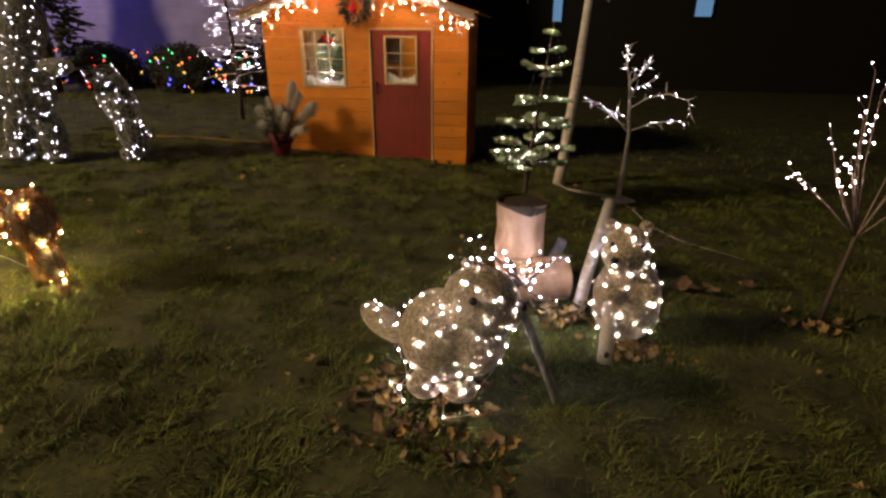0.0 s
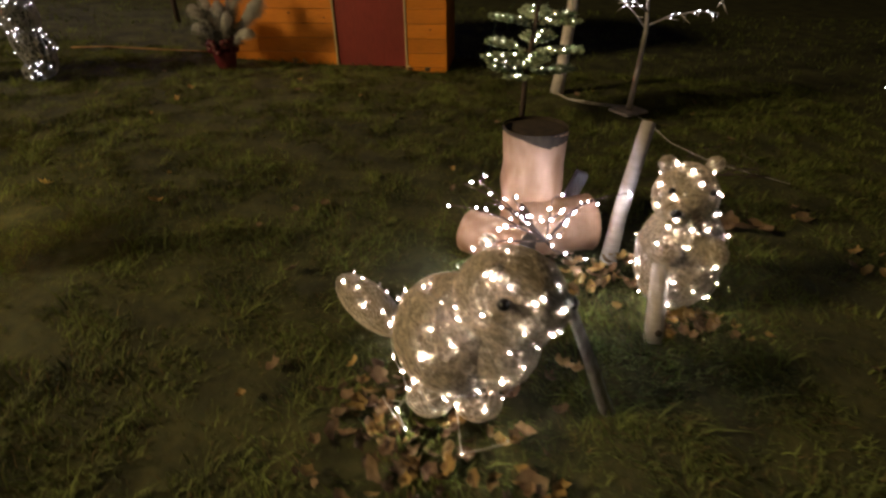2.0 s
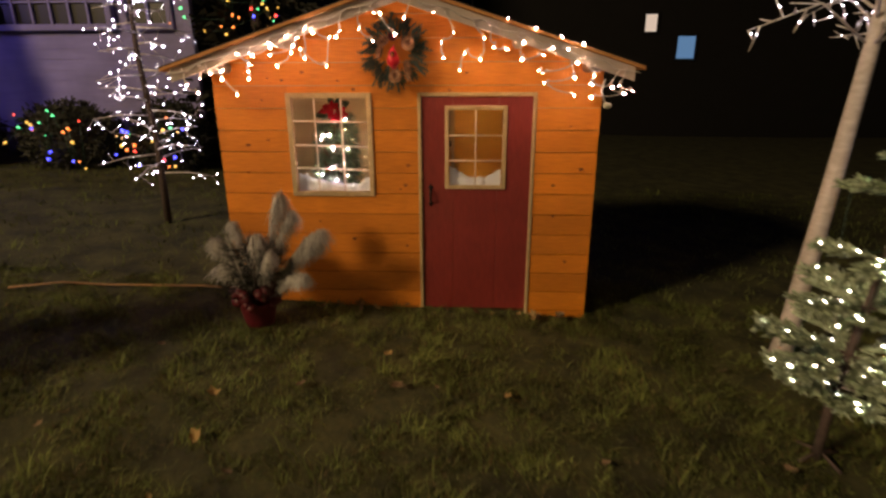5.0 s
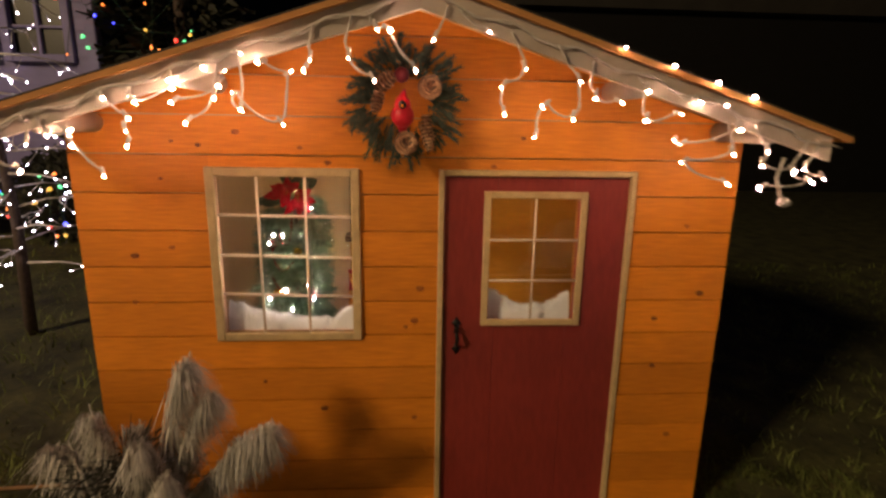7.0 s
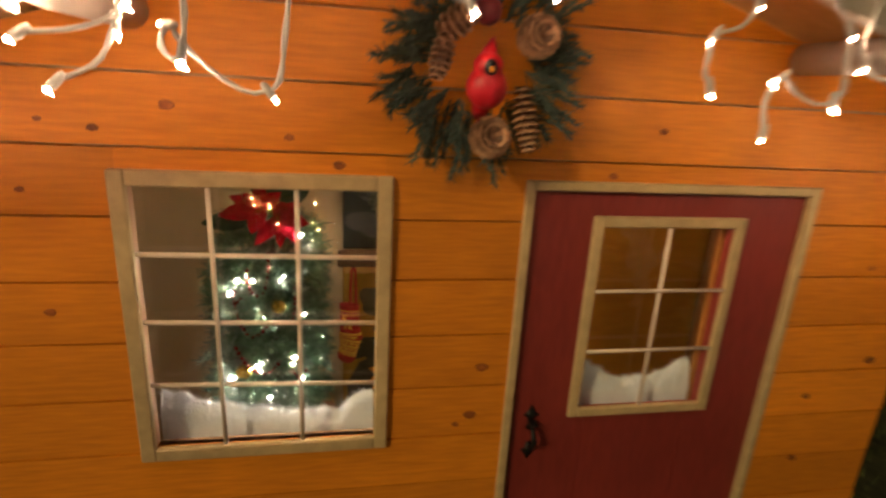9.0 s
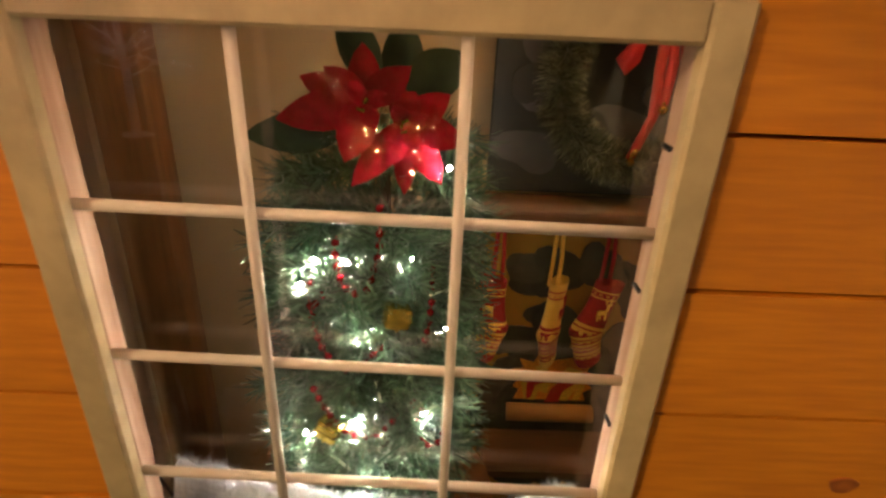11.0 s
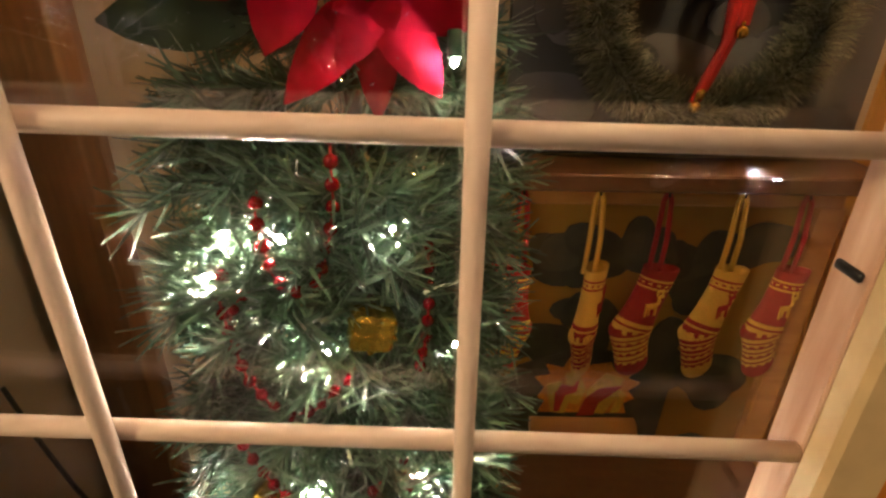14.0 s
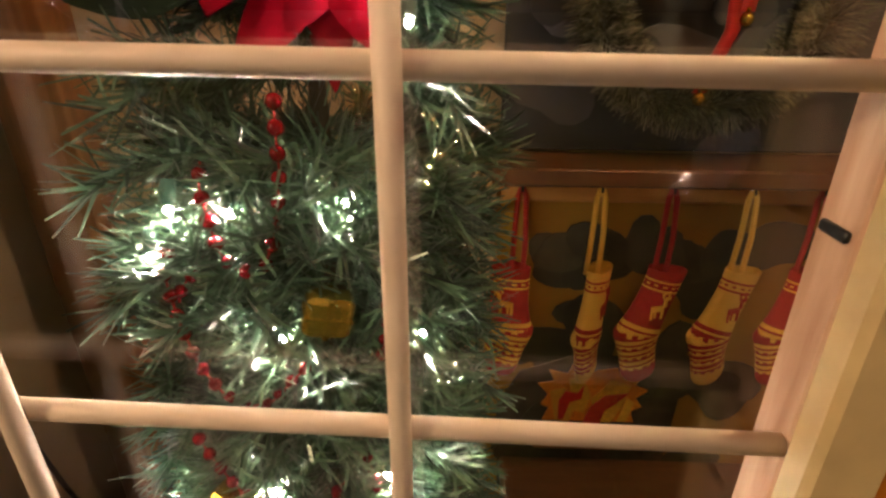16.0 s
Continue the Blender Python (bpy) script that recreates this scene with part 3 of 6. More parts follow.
# the door
door = Geo()
for a, b, z0, z1 in ((0.094, 0.2745, 0.15, 0.935), (0.094, 0.250, 0.935, 1.397), (0.094, 0.2745, 1.397, 1.456)):
    door.box(((a + b) / 2, 0.018, (z0 + z1) / 2), (b - a, 0.022, z1 - z0))
door = part("door", door, RED_PAINT, house, "oxblood red plank door with six-pane window", smooth=False)
for boxes in (((0.2755, 0.5378, 0.15, 0.935),), ((0.2755, 0.5378, 1.397, 1.456),), ((0.5388, 0.731, 0.15, 0.935), (0.564, 0.731, 0.935, 1.397), (0.5388, 0.731, 1.397, 1.456))):
    g = Geo()
    for a, b, z0, z1 in boxes:
        g.box(((a + b) / 2, 0.018, (z0 + z1) / 2), (b - a, 0.022, z1 - z0))
    part("door_board", g, RED_PAINT, door, smooth=False)
casing("door_frame", house, 0.070, 0.752, 0.12, 1.480, 0.020, -0.010, 0.012, CREAM, "lrt")
casing("door_window_frame", door, 0.227, 0.587, 0.924, 1.408, 0.024, -0.006, 0.006, CREAM)
g = Geo()
g.tube([(0.407, 0.0, 0.948), (0.407, 0.0, 1.384)], 0.0042, 8)
sub("muntin", g, MUNTIN, door)
for z in (1.093, 1.239):
    g = Geo()
    g.tube([(0.251, -0.001, z), (0.563, -0.001, z)], 0.0042, 8)
    sub("muntin", g, MUNTIN, door)
g = Geo()
g.box((0.407, 0.0335, 1.166), (0.33, 0.003, 0.46))
pane = sub("pane", g, GLASS, door, "clear acrylic pane", smooth=False)
pane.visible_shadow = False
for a, b, z0, z1 in ((0.222, 0.2495, 0.92, 1.41), (0.5645, 0.592, 0.92, 1.41)):
    g = Geo()
    g.box(((a + b) / 2, 0.044, (z0 + z1) / 2), (b - a, 0.012, z1 - z0))
    sub("pane_batten", g, MANTEL_WOOD, door, smooth=False)
g = Geo()
HX = 0.141
g.prism([(HX, 0.957), (HX - 0.011, 0.938), (HX - 0.018, 0.931), (HX - 0.009, 0.926), (HX - 0.006, 0.906), (HX - 0.011, 0.898), (HX, 0.890), (HX + 0.011, 0.898), (HX + 0.006, 0.906), (HX + 0.009, 0.926), (HX + 0.018, 0.931), (HX + 0.011, 0.938)], 0.0025, 0.0075)
g.prism([(HX, 0.812), (HX - 0.010, 0.828), (HX - 0.016, 0.836), (HX - 0.006, 0.842), (HX - 0.005, 0.858), (HX + 0.005, 0.858), (HX + 0.006, 0.842), (HX + 0.016, 0.836), (HX + 0.010, 0.828)], 0.0025, 0.0075)
g.tube([(HX, 0.003, 0.908), (HX, -0.018, 0.902), (HX + 0.001, -0.027, 0.880), (HX, -0.022, 0.858), (HX, 0.003, 0.846)], [0.005, 0.0055, 0.0075, 0.0055, 0.005], 10)
g.box((HX, -0.012, 0.919), (0.018, 0.024, 0.004), 0.001)
sub("handle", g, IRON, door, "black wrought iron thumb-latch handle")
snow_bank(0.254, 0.560, 0.920, 0.064, ((0.254, 1.045), (0.285, 1.036), (0.345, 0.995), (0.39, 0.978), (0.43, 0.984), (0.47, 0.980), (0.52, 1.008), (0.560, 1.032)), "fluffy white cotton snow behind the door window")

# an added bulb, out of view under the ridge, that brightens the inside
inner = thing("interior_fill_lamp", (0.04, 0.24, 1.70), "unseen warm fill bulb added under the playhouse ridge", "lamp")
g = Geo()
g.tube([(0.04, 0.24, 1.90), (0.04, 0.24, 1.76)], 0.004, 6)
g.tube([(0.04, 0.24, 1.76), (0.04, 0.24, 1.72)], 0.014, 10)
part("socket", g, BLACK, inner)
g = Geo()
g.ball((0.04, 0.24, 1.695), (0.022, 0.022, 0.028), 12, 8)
part("bulb", g, bulb_mat("interior_fill_glow", (1.0, 0.76, 0.38), 330), inner, "added warm fill bulb")

# ---- icicle lights on the roof edge ----
DROPS_LEFT = [[(-1.13, 1.61), (-1.11, 1.54), (-1.06, 1.50)], [(-1.04, 1.63), (-1.03, 1.62), (-1.04, 1.57)], [(-1.0, 1.63), (-0.99, 1.6), (-0.97, 1.59), (-0.93, 1.6), (-0.92, 1.57), (-0.85, 1.49)],
              [(-0.85, 1.69), (-0.83, 1.69), (-0.77, 1.64), (-0.78, 1.61), (-0.78, 1.57)], [(-0.76, 1.71), (-0.76, 1.7), (-0.75, 1.68), (-0.67, 1.71)],
              [(-0.65, 1.75), (-0.65, 1.74), (-0.58, 1.77), (-0.53, 1.77), (-0.53, 1.73), (-0.64, 1.68)], [(-0.53, 1.77), (-0.55, 1.7), (-0.61, 1.63)],
              [(-0.49, 1.8), (-0.47, 1.8), (-0.47, 1.67), (-0.49, 1.7), (-0.38, 1.63), (-0.35, 1.75), (-0.41, 1.78)], [(-0.28, 1.87), (-0.29, 1.8), (-0.3, 1.77)],
              [(-0.18, 1.9), (-0.19, 1.81), (-0.13, 1.75)], [(-0.14, 1.91), (-0.12, 1.88), (-0.09, 1.87), (-0.02, 1.78)]]
DROPS_RIGHT = [[(1.15, 1.60), (1.13, 1.53), (1.19, 1.50)], [(0.07, 1.93), (0.04, 1.86)], [(0.1, 1.92), (0.17, 1.88)], [(0.24, 1.87), (0.28, 1.79), (0.23, 1.74), (0.23, 1.67)],
               [(0.37, 1.84), (0.43, 1.76), (0.42, 1.66), (0.35, 1.69), (0.32, 1.61)], [(0.47, 1.8), (0.49, 1.72), (0.54, 1.7)],
               [(0.6, 1.76), (0.63, 1.74), (0.63, 1.66), (0.72, 1.67)], [(0.7, 1.73), (0.77, 1.71), (0.84, 1.7), (0.9, 1.64), (0.75, 1.59), (0.72, 1.6)],
               [(0.87, 1.65), (0.89, 1.57), (0.76, 1.54), (0.89, 1.48)], [(0.95, 1.64), (0.99, 1.58), (0.98, 1.54), (1.08, 1.52)], [(1.12, 1.6), (1.08, 1.52), (1.14, 1.49), (1.0, 1.47)]]


def icicles():
    t = thing("icicle_lights", (0, -0.29, 1.9), "white-wired icicle lights drooping along the gable roof edge", "string lights")
    g, spots = Geo(), []
    for s in (-1, 1):
        line = []
        for k in range(45):
            x = 1.22 * k / 44
            line.append((s * x, -0.292 - 0.004 * math.sin(k * 1.7), PEAK - 0.03 - SLOPE * x + 0.009 * math.sin(k * 0.9)))
        g.tube(line, 0.0030, 6)
        g.tube([(a + 0.004, b - 0.003, c - 0.004 + 0.004 * math.sin(i * 2.2)) for i, (a, b, c) in enumerate(line)], 0.0026, 6)
    for drop in DROPS_LEFT + DROPS_RIGHT:
        knots = [Vector((drop[0][0], -0.296, drop[0][1]))]
        for x1, z1 in drop[1:]:
            y1 = -0.30 + rng.uniform(-0.012, 0.025)
            knots.append(Vector((x1, y1, z1)))
            d = (knots[-1] - knots[-2]).normalized()
            d = (d * 0.8 + Vector((rng.uniform(-0.5, 0.5), -0.2, -0.5))).normalized()
            g.tube([knots[-1] - d * 0.012, knots[-1] - d * 0.006, knots[-1] + d * 0.011], [0.0034, 0.0054, 0.0058], 8)
            spots.append(knots[-1] + d * 0.016)
        ends = [knots[0] * 2 - knots[1]] + knots + [knots[-1] * 2 - knots[-2]]
        pts = []
        for i in range(1, len(ends) - 2):
            a, b, c, d = ends[i - 1:i + 3]
            sag = Vector((rng.uniform(-0.010, 0.010), 0, -0.012))
            for k in range(7):
                f = k / 7
                q = (b * 2 + (c - a) * f + (a * 2 - b * 5 + c * 4 - d) * f * f + (b * 3 - a - c * 3 + d) * f ** 3) * 0.5
                pts.append(q + sag * math.sin(math.pi * f))
        pts.append(knots[-1])
        g.tube(pts, 0.0030, 6)
        g.tube([p + Vector((0.0032 * math.sin(i * 1.3), 0.0032 * math.cos(i * 1.3), 0)) for i, p in enumerate(pts)], 0.0026, 6)
    for x in (0.55, 0.69, 0.82, 0.93):
        spots.append((x, -0.31, PEAK + 0.022 - SLOPE * x))
    x, z = 1.07, 1.42
    g.ball((x, -0.30, z), (0.022, 0.016, 0.014), 8, 6, rough=0.4)
    g.tube([(1.05, -0.30, 1.55), (1.035, -0.30, 1.49), (1.06, -0.30, 1.43)], 0.005, 6)
    part("wire", g, WIRE_WHITE, t, "white cable with bulb sockets")
    hang_bulbs(t, BULB_ICE, spots, spread=1.6)


icicles()


# ---- wreath on the gable ----
def cone_geo(g, c, axis, length, r):
    """An open pine cone: rings of thick scales with pale tips (second material)."""
    q = Vector(axis).normalized().to_track_quat("Z", "Y").to_matrix()
    g.ball(c, (r * 0.45, r * 0.45, length * 0.48), 8, 6, rot=q)
    rows, cols = max(6, int(length / 0.011)), 9
    for i in range(rows):
        f = (i + 0.5) / rows
        rr = r * math.sin(math.pi * (0.14 + 0.74 * f)) ** 0.7
        for k in range(cols):
            a = 2 * math.pi * (k + 0.5 * (i % 2)) / cols
            d = q @ Vector((math.cos(a), math.sin(a), 0.2 + 0.9 * f)).normalized()
            p = Vector(c) + q @ Vector((math.cos(a) * rr * 0.3, math.sin(a) * rr * 0.3, (f - 0.5) * length))
            s = q @ Vector((-math.sin(a), math.cos(a), 0)) * rr * 0.36
            u = d.cross(s).normalized() * 0.0022
            m, e = p + d * rr * 0.55, p + d * rr * 0.80
            g.add([p - s * 0.5 - u, p + s * 0.5 - u, m + s - u, m - s - u, p - s * 0.5 + u, p + s * 0.5 + u, m + s + u, m - s + u], [(0, 1, 2, 3), (7, 6, 5, 4), (0, 3, 7, 4), (1, 5, 6, 2)])
            g.add([m - s - u, m + s - u, e + s * 0.55, e - s * 0.55, m - s + u, m + s + u], [(0, 1, 2, 3), (4, 3, 2, 5), (0, 3, 4), (1, 5, 2)], 1)


def fir_wreath():
    c = Vector((-0.046, -0.03, 1.70))
    t = thing("wreath", c, "evergreen fir wreath with pine cones on the gable", "wreath")
    g = Geo()
    for k in range(190):
        a = 2 * math.pi * k / 190 + rng.uniform(-0.1, 0.1)
        rr = rng.uniform(0.074, 0.135)
        p = c + Vector((math.cos(a) * rr, rng.uniform(-0.04, 0.015), math.sin(a) * rr))
        a2 = a + rng.uniform(-0.55, 0.75)
        d = Vector((math.cos(a2), rng.uniform(-0.5, 0.1), math.sin(a2))).normalized()
        ln = rng.uniform(0.035, 0.085)
        pts = [p + d * ln * f + Vector((0, 0, -0.01 * f * f)) for f in (0, 0.5, 1)]
        g.tube(pts, 0.0018, 4, caps=False)
        for i in range(int(1150 * ln)):
            f = rng.random()
            q = p + d * ln * f + Vector((0, 0, -0.01 * f * f))
            nd = (d * 1.0 + Vector((rng.uniform(-1, 1), rng.uniform(-1, 0.6), rng.uniform(-1, 1))) * 0.8).normalized()
            g.needle(q, nd, rng.uniform(0.013, 0.023) * (1.1 - 0.3 * f), 0.0013)
    part("fir_bough", g, WREATH_GREEN, t, smooth=False)
    for p, ax, ln, r in (((-0.108, -0.082, 1.748), (0.75, -0.45, 0.55), 0.070, 0.028), ((-0.126, -0.078, 1.700), (-0.25, -0.3, -1), 0.080, 0.022), ((0.031, -0.088, 1.734), (0.2, -1, 0.2), 0.052, 0.038),
                         ((-0.040, -0.092, 1.565), (0.15, -1, 0.3), 0.052, 0.038), ((0.027, -0.085, 1.602), (0.15, -0.25, -1), 0.110, 0.024)):
        g = Geo()
        cone_geo(g, p, ax, ln, r)
        part("pine_cone", g, [CONE, CONE_TIP], t, "brown pine cone", smooth=False)
    g = Geo()
    g.ball((-0.053, -0.080, 1.772), 0.024, 16, 12)
    part("ornament_ball", g, POT, t, "dark wine-red ball")
    for x, z in ((-0.058, 1.592), (-0.044, 1.586)):
        g = Geo()
        g.ball((x, -0.095, z), 0.007, 8, 6)
        part("berry", g, BEAD, t, "glossy red berry")
    g = Geo()
    g.ball((-0.050, -0.095, 1.650), (0.035, 0.032, 0.036), 18, 14)
    g.ball((-0.050, -0.098, 1.683), (0.025, 0.025, 0.026), 16, 12)
    g.tube([(-0.050, -0.096, 1.694), (-0.047, -0.093, 1.712), (-0.043, -0.090, 1.730)], [0.018, 0.011, 0.002], 10)
    g.tube([(-0.050, -0.08, 1.635), (-0.050, -0.055, 1.600)], [0.02, 0.012], 8)
    g.ball((-0.050, -0.119, 1.682), (0.012, 0.007, 0.014), 10, 8, m=1)
    g.tube([(-0.050, -0.122, 1.680), (-0.050, -0.136, 1.675)], [0.006, 0.0005], 8, m=2)
    solo("bird_ornament", g, [CARDINAL, BLACK, FELT_O], "small glossy red bird ornament perched in the wreath", "ornament")


fir_wreath()


# ---- inside the playhouse: fireplace prop ----
def stones(parent, x0, x1, z0, z1, y, mats, n, size):
    for k in range(n):
        g = Geo()
        cx, cz = rng.uniform(x0 + size, x1 - size), rng.uniform(z0 + size, z1 - size)
        ph, w, h = rng.uniform(0, 6), size * rng.uniform(0.7, 1.25), size * rng.uniform(0.6, 1.1)
        pts = []
        for i in range(18):
            a = 2 * math.pi * i / 18
            j = 1 + 0.22 * math.sin(2 * a + ph) + 0.12 * math.sin(3 * a + ph * 2)
            pts.append((min(max(cx + math.cos(a) * w * j, x0), x1), min(max(cz + math.sin(a) * h * j, z0), z1)))
        yy = y - 0.0015 - 0.0002 * k
        g.prism(pts, yy, y - 0.0002)
        part("stone", g, mats, parent, smooth=False)


fire = thing("fireplace", (-0.03, 0.62, 0.125), "painted stone fireplace prop with wooden mantel shelf", "fireplace")
g = Geo()
g.box((-0.03, 0.636, 0.62), (0.53, 0.02, 0.98), 0.002)
part("lower_panel", g, MORTAR, fire, "ochre panel painted with grey stones", smooth=False)
g = Geo()
g.prism([(-0.27, 0.46), (0.04, 0.46), (0.05, 0.70), (-0.01, 0.765), (-0.13, 0.785), (-0.24, 0.74), (-0.28, 0.66)], 0.6222, 0.6258)
part("painted_firebox", g, CUT, fire, "near-black painted fire opening", smooth=False)
stones(fire, -0.285, 0.2, 0.30, 0.86, 0.626, STONE, 30, 0.058)
stones(fire, -0.285, 0.2, 0.80, 1.065, 0.6245, STONE, 15, 0.046)
g = Geo()
g.box((-0.03, 0.640, 1.38), (0.53, 0.02, 0.48), 0.002)
part("upper_panel", g, STONE_BACK, fire, "dark grey stone-painted chimney panel", smooth=False)
stones(fire, -0.29, 0.23, 1.15, 1.60, 0.630, STONE_PALE, 26, 0.046)
g = Geo()
g.box((-0.03, 0.582, 1.125), (0.56, 0.10, 0.026), 0.003)
part("mantel_shelf", g, SHELF_WOOD, fire, "dark brown mantel shelf", smooth=False)
g = Geo()
g.box((-0.03, 0.606, 1.090), (0.53, 0.018, 0.042), 0.003)
part("mantel_board", g, MANTEL_WOOD, fire, smooth=False)
g = Geo()
g.box((0.225, 0.614, 0.60), (0.045, 0.02, 0.935), 0.003)
part("side_strip", g, MANTEL_WOOD, fire, "orange-brown upright board", smooth=False)
g = Geo()
g.box((-0.02, 0.55, 0.535), (0.50, 0.13, 0.03), 0.006)
part("hearth", g, SHELF_WOOD, fire, "dark brown hearth board", smooth=False)
g = Geo()
g.tube([(-0.21, 0.60, 0.612), (-0.11, 0.598, 0.614), (-0.012, 0.60, 0.612)], 0.021, 12)
solo("fire_log", g, MANTEL_WOOD, "small peeled log in front of the painted hearth", "log")
flame = thing("felt_flame", (-0.10, 0.61, 0.63), "felt flame cut-out in orange, yellow and red", "decoration")


ORANGE = [(-0.195, 0.640), (-0.185, 0.668), (-0.200, 0.676), (-0.188, 0.698), (-0.208, 0.722), (-0.180, 0.728), (-0.190, 0.752), (-0.158, 0.744), (-0.148, 0.768), (-0.126, 0.745), (-0.104, 0.752),
          (-0.072, 0.758), (-0.060, 0.738), (-0.024, 0.748), (-0.036, 0.722), (-0.012, 0.712), (-0.032, 0.694), (-0.018, 0.676), (-0.036, 0.664), (-0.028, 0.640)]
SHARDS = [("yellow_flame", FELT_Y, [(-0.172, 0.642), (-0.186, 0.708), (-0.160, 0.716), (-0.140, 0.668), (-0.146, 0.640)]), ("yellow_flame", FELT_Y, [(-0.142, 0.668), (-0.154, 0.735), (-0.132, 0.740), (-0.112, 0.700), (-0.122, 0.662)]),
          ("yellow_flame", FELT_Y, [(-0.098, 0.645), (-0.112, 0.695), (-0.080, 0.738), (-0.046, 0.726), (-0.056, 0.676), (-0.072, 0.642)]), ("yellow_flame", FELT_Y, [(-0.060, 0.645), (-0.050, 0.700), (-0.036, 0.690), (-0.044, 0.648)]),
          ("red_flame", FELT_R, [(-0.170, 0.690), (-0.160, 0.712), (-0.138, 0.708), (-0.128, 0.726), (-0.130, 0.696), (-0.150, 0.688), (-0.158, 0.650), (-0.168, 0.648)]),
          ("red_flame", FELT_R, [(-0.124, 0.640), (-0.112, 0.682), (-0.088, 0.706), (-0.048, 0.712), (-0.066, 0.690), (-0.086, 0.672), (-0.092, 0.642)])]
g = Geo()
g.prism(ORANGE, 0.6120, 0.6145)
part("orange_flame", g, FELT_O, flame, smooth=False)
for k, (nm, mt, poly) in enumerate(SHARDS):
    g = Geo()
    g.prism(poly, 0.6090 - 0.0012 * k, 0.6105 - 0.0012 * k)
    part(nm, g, mt, flame, smooth=False)


def stocking(x, flip, cream, turn, lean, label, group="stockings"):
    """flip 1: the heel to the left; the leg leans that way and the foot hangs down."""
    main, second = (KNIT_CREAM, KNIT_RED) if cream else (KNIT_RED, KNIT_CREAM)
    t = thing("stocking", (x, 0.585, 1.09), label, "stocking", group)
    n, seg, y0, z0 = 60, 24, 0.588, 0.968
    ct, st = math.cos(turn), math.sin(turn)

    def place(u, w, z):
        return (x + 0.012 * flip + u * ct - w * st, y0 + u * st + w * ct, z0 + z)

    path, rad = [], []
    for i in range(n + 1):
        f = i / n
        a = min(f / 0.52, 1.0)
        b = max(0.0, (f - 0.52) / 0.48)
        path.append((-flip * (lean * a ** 1.2 - 0.020 * b ** 1.4), -0.110 * a - 0.100 * b))
        r = 0.0335 - 0.002 * math.sin(math.pi * min(1, f / 0.4)) + 0.006 * math.exp(-((f - 0.54) / 0.10) ** 2) - 0.004 * b
        rad.append(r * math.sqrt(max(0.03, 1 - (max(0.0, f - 0.88) / 0.122) ** 2)))
    verts, faces, ids = [], [], []
    for i, (px, pz) in enumerate(path):
        a, b = path[max(i - 1, 0)], path[min(i + 1, n)]
        d = Vector((b[0] - a[0], b[1] - a[1])).normalized()
        for k in range(seg):
            th = 2 * math.pi * k / seg
            u, w = math.cos(th) * rad[i], math.sin(th) * rad[i] * 0.5
            verts.append(place(px - d.y * u, w, pz + d.x * u))
    for k in range(seg):
        th = 2 * math.pi * k / seg
        verts.append(place(math.cos(th) * rad[0] * 0.86, math.sin(th) * rad[0] * 0.40, -0.002))
    for k in range(seg):
        th = 2 * math.pi * k / seg
        verts.append(place(math.cos(th) * rad[0] * 0.80, math.sin(th) * rad[0] * 0.36, -0.034))
    o = (n + 1) * seg
    for i in range(n):
        low = (i - 27) % 6 if 26 < i < 51 else -1
        for k in range(seg):
            k2 = (k + 1) % seg
            faces.append((i * seg + k, i * seg + k2, (i + 1) * seg + k2, (i + 1) * seg + k))
            ids.append(1 if i in (5, 9) or (i == 7 and k % 2) or low in (0, 1, 3) or (low == 4 and k % 2) else 0)
    for k in range(seg):
        k2 = (k + 1) % seg
        faces += [(k2, k, o + k, o + k2), (o + k2, o + k, o + seg + k, o + seg + k2)]
        ids += [0, 0]
    faces.append(tuple(range(o + seg, o + 2 * seg)))
    ids.append(0)
    g = Geo()
    g.v, g.f, g.m = verts, faces, ids
    part("sock", g, [main, second], t)
    g = Geo()
    g.ball(place(-flip * (lean + 0.022), 0, -0.112), (0.019, 0.0155, 0.021), 14, 10)
    part("heel", g, main, t, "plain knitted heel")
    g = Geo()
    for ox, oz, sx, sz in ((0, -0.062, 0.022, 0.010), (-0.009, -0.073, 0.004, 0.016), (-0.003, -0.072, 0.003, 0.013), (0.009, -0.073, 0.004, 0.016), (0.012, -0.052, 0.006, 0.016), (0.016, -0.045, 0.009, 0.006), (0.007, -0.038, 0.003, 0.011), (0.017, -0.037, 0.003, 0.010), (0.012, -0.035, 0.010, 0.003)):
        g.box(place(-flip * (lean * 0.5 - ox), -0.0165, oz), (sx, 0.003, sz), 0.0008, rot=Matrix.Rotation(turn, 3, "Z"))
    part("deer_motif", g, second, t, smooth=False)
    g = Geo()
    for o2 in (-0.006, 0.006):
        g.tube([(x + o2 * 1.5, y0, 0.955), (x + o2 * 1.4, y0 - 0.004, 1.02), (x + o2, y0 + 0.002, 1.080), (x, y0 + 0.004, 1.096)], 0.0042, 7)
    part("hanging_loop", g, main, t)
    g = Geo()
    g.tube([(x, 0.6, 1.097), (x, 0.588, 1.095), (x, 0.586, 1.088)], 0.002, 6)
    part("hook", g, IRON, t)


for x, fl, cr, tn, ln in ((-0.262, -1, False, -0.35, 0.004), (-0.146, 1, True, 1.0, 0.020), (-0.042, 1, False, 0.25, 0.034), (0.073, 1, True, 0.35, 0.036), (0.172, 1, False, 0.3, 0.026)):
    stocking(x, fl, cr, tn, ln, "golden cream Nordic stocking with red stripes hanging from the mantel" if cr else "red knitted Nordic stocking with cream stripes hanging from the mantel")


